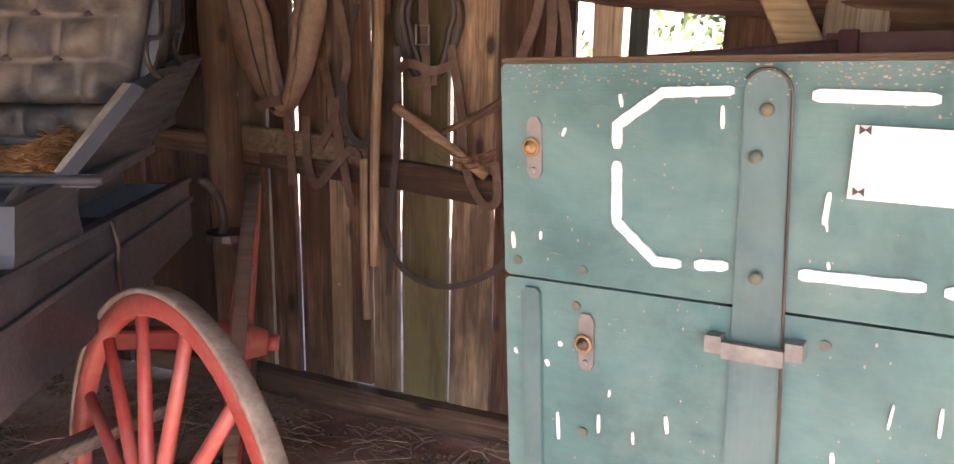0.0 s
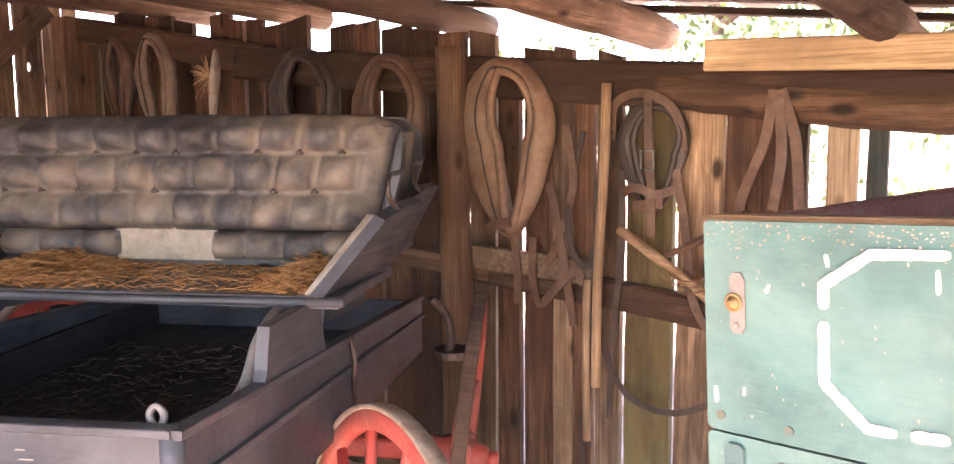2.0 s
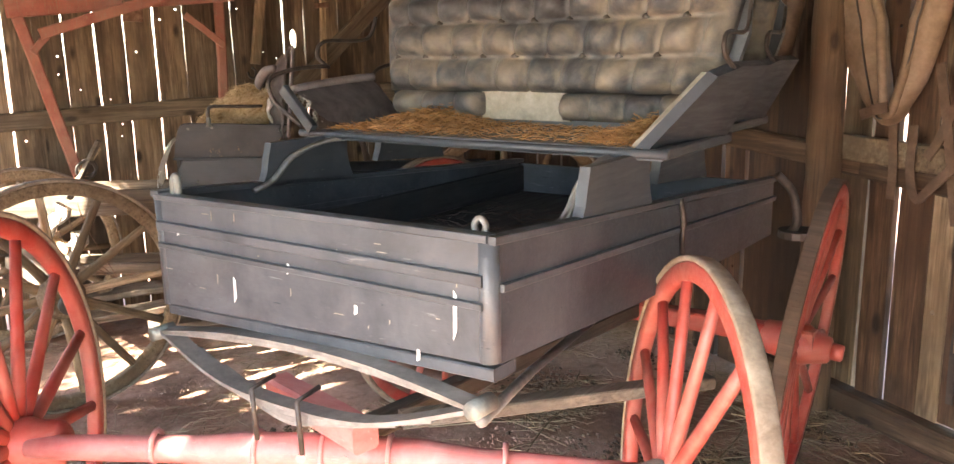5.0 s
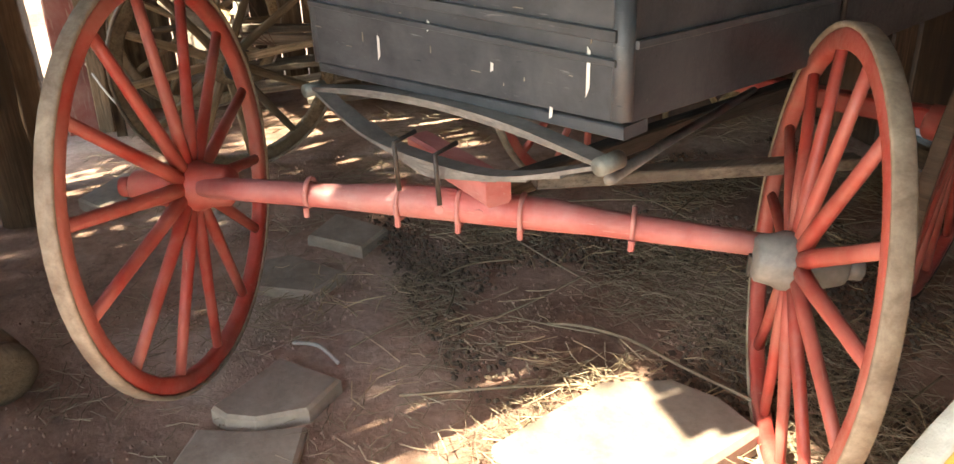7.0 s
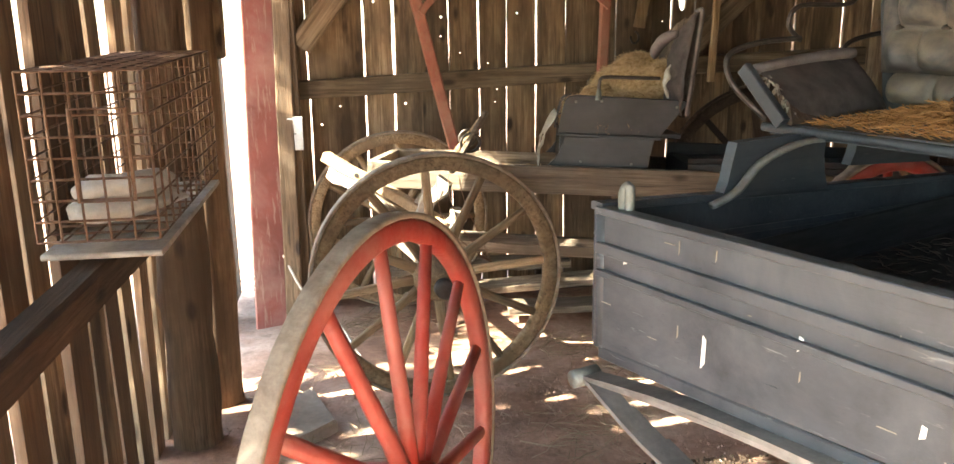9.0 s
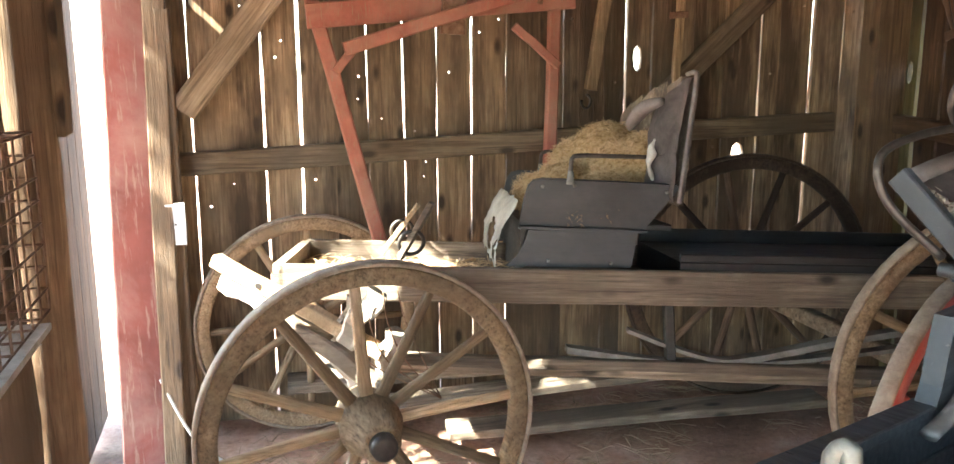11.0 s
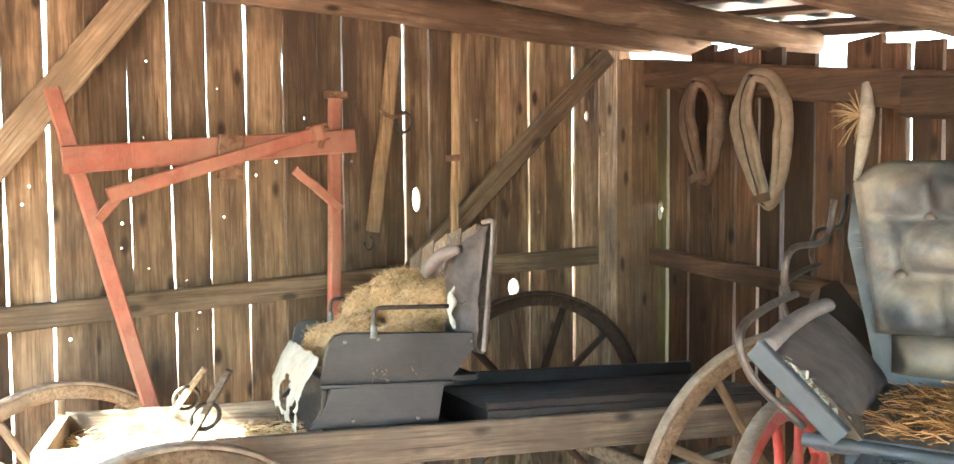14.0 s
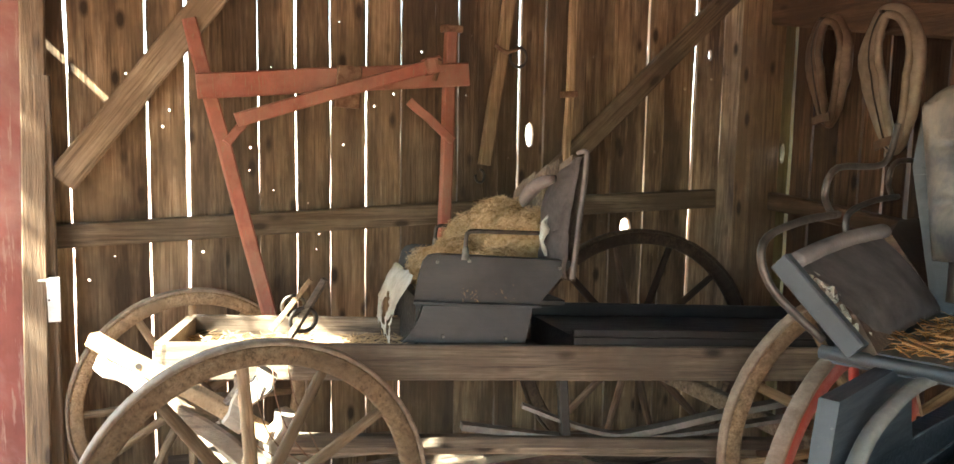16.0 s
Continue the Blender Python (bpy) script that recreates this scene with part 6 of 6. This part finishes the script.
# ---- south side: posts, shelf, cage, red board ----
log("post_south", [(1.46, -3.545, -0.1), (1.48, -3.53, 0.9), (1.49, -3.52, 2.05)], 0.085, 0.078, M_LOG_Z, "thick split log post by the doorway", 71)
log("post_south", [(1.80, -3.57, -0.1), (1.80, -3.56, 0.9), (1.80, -3.56, 2.05)], 0.085, 0.075, M_LOG_Z, "thick split log post in the wall", 72)
log("post_south", [(3.80, -3.60, -0.1), (3.80, -3.60, 1.0), (3.80, -3.59, 1.88)], 0.07, 0.065, M_LOG_Z, "round log post at the open front", 73)
timber("header_south", (-0.1, -3.62, 2.27), (4.3, -3.62, 1.86), 0.08, 0.12, M_BEAM_X, "rough header along the front", seed=74)
timber("trim_south", (1.44, -3.445, 1.25), (1.46, -3.435, 1.75), 0.10, 0.03, M_BEAM_Z, "short reddish board nailed to the post", (0, 1, 0), 0.003, 4, 75)
structure("door_1", panel([(0.65, -3.50, -0.05), (0.60, -3.37, -0.05), (0.56, -3.35, 0.9), (0.50, -3.33, 2.05), (0.55, -3.445, 2.05), (0.61, -3.475, 0.9)], 0.03), M_REDBOARD, "faded red door board standing in the doorway")
structure("trim_door", beam((0.65, -3.325, -0.05), (0.55, -3.285, 2.05), 0.075, 0.04, (1, 0, 0), None, 6, 0.004), M_BEAM_Z, "thin bare stile beside the red board")
_sw = thing("switch_box", "small grey electric box on the door post", "switch box")
part("cover", block(0.60, 0.625, -3.30, -3.235, 0.79, 0.94), M_PLASTER, _sw, "grey metal cover")
part("screw", lathe([(0, 0.004), (0.004, 0.003)], Matrix.Translation((0.625, -3.268, 0.865)), 8), M_IRON, _sw)
part("backing_post", beam((0.585, -3.268, -0.1), (0.575, -3.268, 1.6), 0.05, 0.04, (1, 0, 0)), M_BEAM_Z, _sw, "dark backing stud")
timber("shelf_log", (2.0, -3.53, 0.85), (3.74, -3.60, 0.83), 0.075, 0.085, M_BEAM_X, "hewn log shelf along the wall", rough=0.012, seed=76)


def make_cage():
    c = thing("wire_cage", "rusty square-mesh wire cage on the log shelf", "cage")
    x0, x1, y0, y1, z0, z1 = 1.95, 2.74, -3.645, -3.40, 0.945, 1.295

    def grid(name, o, a, b, na, nb, r=0.0028):
        bm = bmesh.new()
        o, a, b = Vector(o), Vector(a), Vector(b)
        for i in range(na + 1):
            q = o + a * i / na
            tube([q, q + b * 0.5 + Vector((0.002 * math.sin(i), 0.002 * math.cos(i), 0)), q + b], r, bm, 4)
        for j in range(nb + 1):
            q = o + b * j / nb
            tube([q, q + a], r, bm, 4)
        part(name, bm, M_RUST, c)
    dx, dy, dz = (x1 - x0, 0, 0), (0, y1 - y0, 0), (0, 0, z1 - z0)
    grid("end_mesh", (x1, y0, z0), dy, dz, 5, 8)
    grid("end_mesh", (x0, y0, z0), dy, dz, 5, 8)
    grid("side_mesh", (x0, y1, z0), dx, dz, 11, 8)
    grid("side_mesh", (x0, y0, z0), dx, dz, 11, 8)
    grid("top_mesh", (x0, y0, z1), dx, dy, 11, 5)
    grid("floor_mesh", (x0, y0, z0), dx, dy, 11, 5)
    part("door_frame", tube([(x1 + 0.006, -3.55, 1.03), (x1 + 0.006, -3.44, 1.03), (x1 + 0.006, -3.44, 1.22), (x1 + 0.006, -3.55, 1.22)], 0.005, None, 6, True), M_RUST, c, "wire door frame")
    part("floor_tray", block(x0, x1, y0, y1, 0.905, 0.918), M_SPLINTER, c, "pale splintered floor board")
    for k, (z, w, ln) in enumerate(((0.99, 0.052, 0.0), (1.035, 0.035, 0.03))):
        b = bmesh.new()
        tube([(2.69 - ln, -3.585, z), (2.66 - ln, -3.555, z + 0.004), (2.60, -3.50, z + 0.004), (2.50, -3.44, z), (2.46, -3.42, z - 0.01)], [w * 0.7, w, w * 1.1, w * 1.0, w * 0.6], b, 20, flat=0.6)
        s = thing("sack", "crumpled white paper sack inside the cage", "sack")
        for v in b.verts:
            v.co += Vector((noise.noise(v.co * 22), noise.noise(v.co * 22 + Vector((4, 0, 0))), 1.2 * noise.noise(v.co * 17 + Vector((0, 9, 0))))) * 0.016
        part("bag", b, M_BAG, s, "", None, True)


make_cage()
_keg = thing("wooden_roller", "worn tan wooden roller end lying on the floor", "roller", m=pose(3.00, -3.50, 0.085, 0, 12, 35))
part("drum", lathe([(-0.14, 0.05), (-0.13, 0.08), (0.02, 0.085), (0.03, 0.06), (0.05, 0.06), (0.06, 0.085), (0.10, 0.08), (0.11, 0.05)], None, 20), M_BARE, _keg, "", None, True)
part("rope_band", tube([(0.04, 0.064 * math.cos(k * math.pi / 10), 0.064 * math.sin(k * math.pi / 10)) for k in range(20)], 0.014, None, 8, True), M_LEATHER_TAN, _keg, "tan band round the groove", None, True)


# ---- stones, litter and cables on the floor ----
def stone(label, outline, z0, h, tilt=0.0):
    t = thing("flat_stone", label, "stone", "flagstones on the floor")
    bm = bmesh.new()
    n = len(outline)
    lo = [bm.verts.new((x, y, z0)) for x, y in outline]
    cx, cy = sum(q[0] for q in outline) / n, sum(q[1] for q in outline) / n
    hi = [bm.verts.new((x + 0.01 * (cx - x), y + 0.01 * (cy - y), z0 + h * 0.8 + tilt * (x - cx))) for x, y in outline]
    top = [bm.verts.new((x + 0.07 * (cx - x), y + 0.07 * (cy - y), z0 + h + tilt * (x - cx))) for x, y in outline]
    for a, b in ((lo, hi), (hi, top)):
        for i in range(n):
            bm.faces.new((a[i], a[(i + 1) % n], b[(i + 1) % n], b[i]))
    bm.faces.new(top)
    bm.faces.new(lo[::-1])
    part("slab", bm, M_STONE, t)


stone("broken tan flagstone lying on the dirt", [(3.36, -2.96), (3.20, -2.765), (3.29, -2.69), (3.36, -2.63), (3.46, -2.73), (3.45, -2.86), (3.41, -2.93)], -0.01, 0.05)
stone("tan flagstone half buried beside another", [(3.40, -3.0), (3.46, -2.87), (3.49, -2.74), (3.66, -2.80), (3.70, -2.96), (3.55, -3.08)], -0.02, 0.035)
stone("sunlit flat slab by the wagon wheel", [(3.62, -2.02), (3.68, -1.845), (3.80, -1.775), (3.94, -1.76), (4.02, -2.0), (3.92, -2.30), (3.75, -2.36)], -0.01, 0.06, 0.03)
stone("flat stone under the wagon", [(2.55, -2.65), (2.75, -2.5), (2.85, -2.62), (2.7, -2.85), (2.56, -2.8)], -0.02, 0.04)
stone("stone lying near the doorway", [(1.5, -3.2), (1.8, -3.1), (1.95, -3.25), (1.75, -3.38)], -0.02, 0.05)
stone("flat stone behind the wheel", [(2.3, -2.45), (2.5, -2.3), (2.62, -2.42), (2.45, -2.58)], -0.02, 0.05)


def twig(pts, r):
    t = thing("twig", "dry pale stick lying on the dirt", "twig", "twigs on the floor")
    part("stem", tube(curve_pts(pts, 14), r, None, 6), M_LITTER if r < 0.005 else M_SPLINTER, t, "", None, True)


_t = random.Random(17)
twig([(3.28, -2.02, 0.012), (3.33, -1.95, 0.02), (3.45, -1.85, 0.022), (3.62, -1.78, 0.02), (3.85, -1.72, 0.05)], 0.0046)
twig([(3.10, -2.72, 0.01), (3.17, -2.66, 0.03), (3.25, -2.62, 0.012)], 0.006)
for _i in range(46):
    _x, _y, _a, _l = _t.uniform(2.3, 4.3), _t.uniform(-2.6, -0.5), _t.uniform(0, 6.28), _t.uniform(0.08, 0.32)
    _c, _s = math.cos(_a) * _l, math.sin(_a) * _l
    twig([(_x - _c, _y - _s, 0.008), (_x + 0.02 * _t.uniform(-1, 1), _y + 0.02 * _t.uniform(-1, 1), 0.014 + 0.01 * _t.random()), (_x + _c, _y + _s, 0.008 + 0.02 * _t.random())], _t.uniform(0.0018, 0.0042))


def floor_place(x0, x1, y0, y1, lift=0.015, clump=None):
    def f(r):
        while True:
            x, y = r.uniform(x0, x1), r.uniform(y0, y1)
            if clump is None or noise.noise((x * 2.3, y * 2.3, clump)) > r.uniform(-0.12, 0.4):
                return x, y, ground_z(x, y) + 0.002 + r.random() * lift
    return f


straws("straw_litter", floor_place(2.4, 4.4, -2.4, -0.3, 0.02, 3.0), 3800, M_LITTER, "dry straw and stalks scattered under the wagon", (0.03, 0.14), (0.0006, 0.0014), seed=21, flatness=0.12)
straws("straw_litter", floor_place(0.2, 3.4, -3.4, -0.2, 0.02, 7.0), 2400, M_LITTER, "thin straw scattered over the dirt floor", (0.03, 0.16), (0.0008, 0.0017), seed=22, flatness=0.12)
straws("straw_litter", floor_place(3.0, 5.0, -3.5, -2.0, 0.012, 5.0), 1100, M_LITTER, "a few straws trodden into the dirt", (0.03, 0.12), (0.0008, 0.0015), seed=23, flatness=0.1)
straws("dry_grass", floor_place(3.5, 4.3, -2.2, -0.7, 0.04, 9.0), 1300, M_LITTER, "tufts of dry grass by the wagon wheel", (0.04, 0.16), (0.0008, 0.0015), seed=24, flatness=0.5)
straws("straw_litter", floor_place(2.4, 4.4, -2.7, -0.3, 0.03, 11.0), 360, M_STRAW, "pale broken stalks lying about the floor", (0.04, 0.16), (0.0009, 0.0020), seed=25, flatness=0.15)
def make_crumbs(label, count, place, size, material, seed):
    """Small clods, bark and leaf crumbs trodden into the floor."""
    rng = random.Random(seed)
    verts, faces = [], []
    for _ in range(count):
        x, y, z = place(rng)
        r, a = rng.uniform(*size), rng.uniform(0, 6.28)
        k = len(verts)
        for j in range(6):
            t = a + j * math.pi / 3
            q = r * rng.uniform(0.6, 1.2)
            verts.append((x + q * math.cos(t), y + q * 0.75 * math.sin(t), z - 0.004 + rng.uniform(0, 0.3) * r))
        verts.append((x, y, z + r * rng.uniform(0.25, 0.6)))
        for j in range(6):
            faces.append((k + j, k + (j + 1) % 6, k + 6))
    me = bpy.data.meshes.new("floor_crumbs")
    me.from_pydata(verts, [], faces)
    me.materials.append(material)
    tagged(new("floor_crumbs", me), label, "debris", "", "stuff")


make_crumbs("dark leaf crumbs and bark under the wagon", 5200, floor_place(2.2, 4.2, -2.35, -0.4, 0.004, 13.0), (0.004, 0.016), M_CRUMB, 51)
make_crumbs("small dirt clods and chips on the trodden floor", 3600, floor_place(1.4, 4.6, -3.5, -1.2, 0.002, 15.0), (0.0025, 0.009), M_DIRT, 52)
_cb = thing("cable", "thin pale cable lying along the wall foot", "cable")
part("wire", tube(curve_pts([(0.62, -3.36, 0.30), (0.75, -3.25, 0.12), (0.9, -3.1, 0.03), (1.3, -3.0, 0.02), (1.6, -2.85, 0.02)], 20), 0.006, None, 6), M_SPLINTER, _cb, "", None, True)
# old timber and boards lying under the buggy
for _a, _b, _w, _lab in (((0.35, -2.6, 0.0), (0.30, -0.9, 0.02), 0.16, "bleached old plank on the floor"), ((0.62, -2.3, -0.02), (0.75, -0.7, 0.0), 0.14, "grey old plank on the floor"), ((0.15, -2.9, 0.06), (0.2, -1.9, 0.08), 0.18, "pale board leaning low on the wall")):
    _p = thing("loose_plank", _lab, "plank", "loose planks under the buggy")
    part("board", beam(_a, _b, _w, 0.035, (0, 0, 1), None, 5, 0.006), M_GREYWOOD, _p)


# ---- outdoors ----
def make_tree(x, y, h, seed, crown=(1.6, 2.0), n=900, base=0.45):
    t = thing("tree", "leafy green tree outside the barn; the south ones added unseen for shade", "tree", "trees outside the barn")
    rng = random.Random(seed)
    trunk = curve_pts([(x, y, -0.1), (x + 0.1, y, h * 0.3), (x - 0.05, y + 0.1, h * 0.6), (x, y, h * 0.92)], 14)
    bm = tube(trunk, [0.14 * (1 - 0.8 * i / len(trunk)) for i in range(len(trunk))], None, 9)
    tips = []
    for k in range(11):
        a, z = rng.uniform(0, 6.28), h * rng.uniform(base, 0.88)
        o = Vector((x, y, z))
        e = o + Vector((math.cos(a), math.sin(a), rng.uniform(0.1, 0.6))) * rng.uniform(0.5, 1.0) * crown[0]
        tube([o, o.lerp(e, 0.5) + Vector((0, 0, 0.08)), e], [0.05, 0.03, 0.012], bm, 6)
        tips += [e, o.lerp(e, 0.65)]
    part("trunk", bm, M_BARK, t, "", None, True)
    verts, faces = [], []
    for _ in range(n):
        c = rng.choice(tips) + Vector((rng.gauss(0, 1), rng.gauss(0, 1), rng.gauss(0, 0.8))) * crown[0] * 0.30
        for _ in range(6):
            o = c + Vector((rng.gauss(0, 1), rng.gauss(0, 1), rng.gauss(0, 1))) * 0.09
            d = Vector((rng.gauss(0, 1), rng.gauss(0, 1), rng.gauss(0, 1))).normalized()
            s = d.orthogonal().normalized()
            q = len(verts)
            verts += [o - d * 0.05, o + s * 0.025, o + d * 0.05, o - s * 0.025]
            faces.append((q, q + 1, q + 2, q + 3))
    me = bpy.data.meshes.new("crown")
    me.from_pydata(verts, [], faces)
    me.materials.append(M_LEAF)
    ob = new("crown", me)
    ob.parent = t
    return t


make_tree(4.6, 3.6, 3.6, 1, (1.2, 1.5), 700, 0.2)
make_tree(6.4, 4.6, 4.2, 2, (1.5, 1.8), 800, 0.2)
make_tree(2.2, 5.0, 4.5, 3, (1.5, 1.8), 700, 0.25)
# unseen trees added on the south side to block and dapple the sun
make_tree(1.0, -6.3, 5.0, 9, (0.62, 1.8), 1700, 0.34)
make_tree(2.95, -6.3, 5.0, 5, (0.66, 1.8), 1100, 0.38)
make_tree(3.6, -6.4, 5.2, 4, (0.58, 1.8), 1700, 0.36)
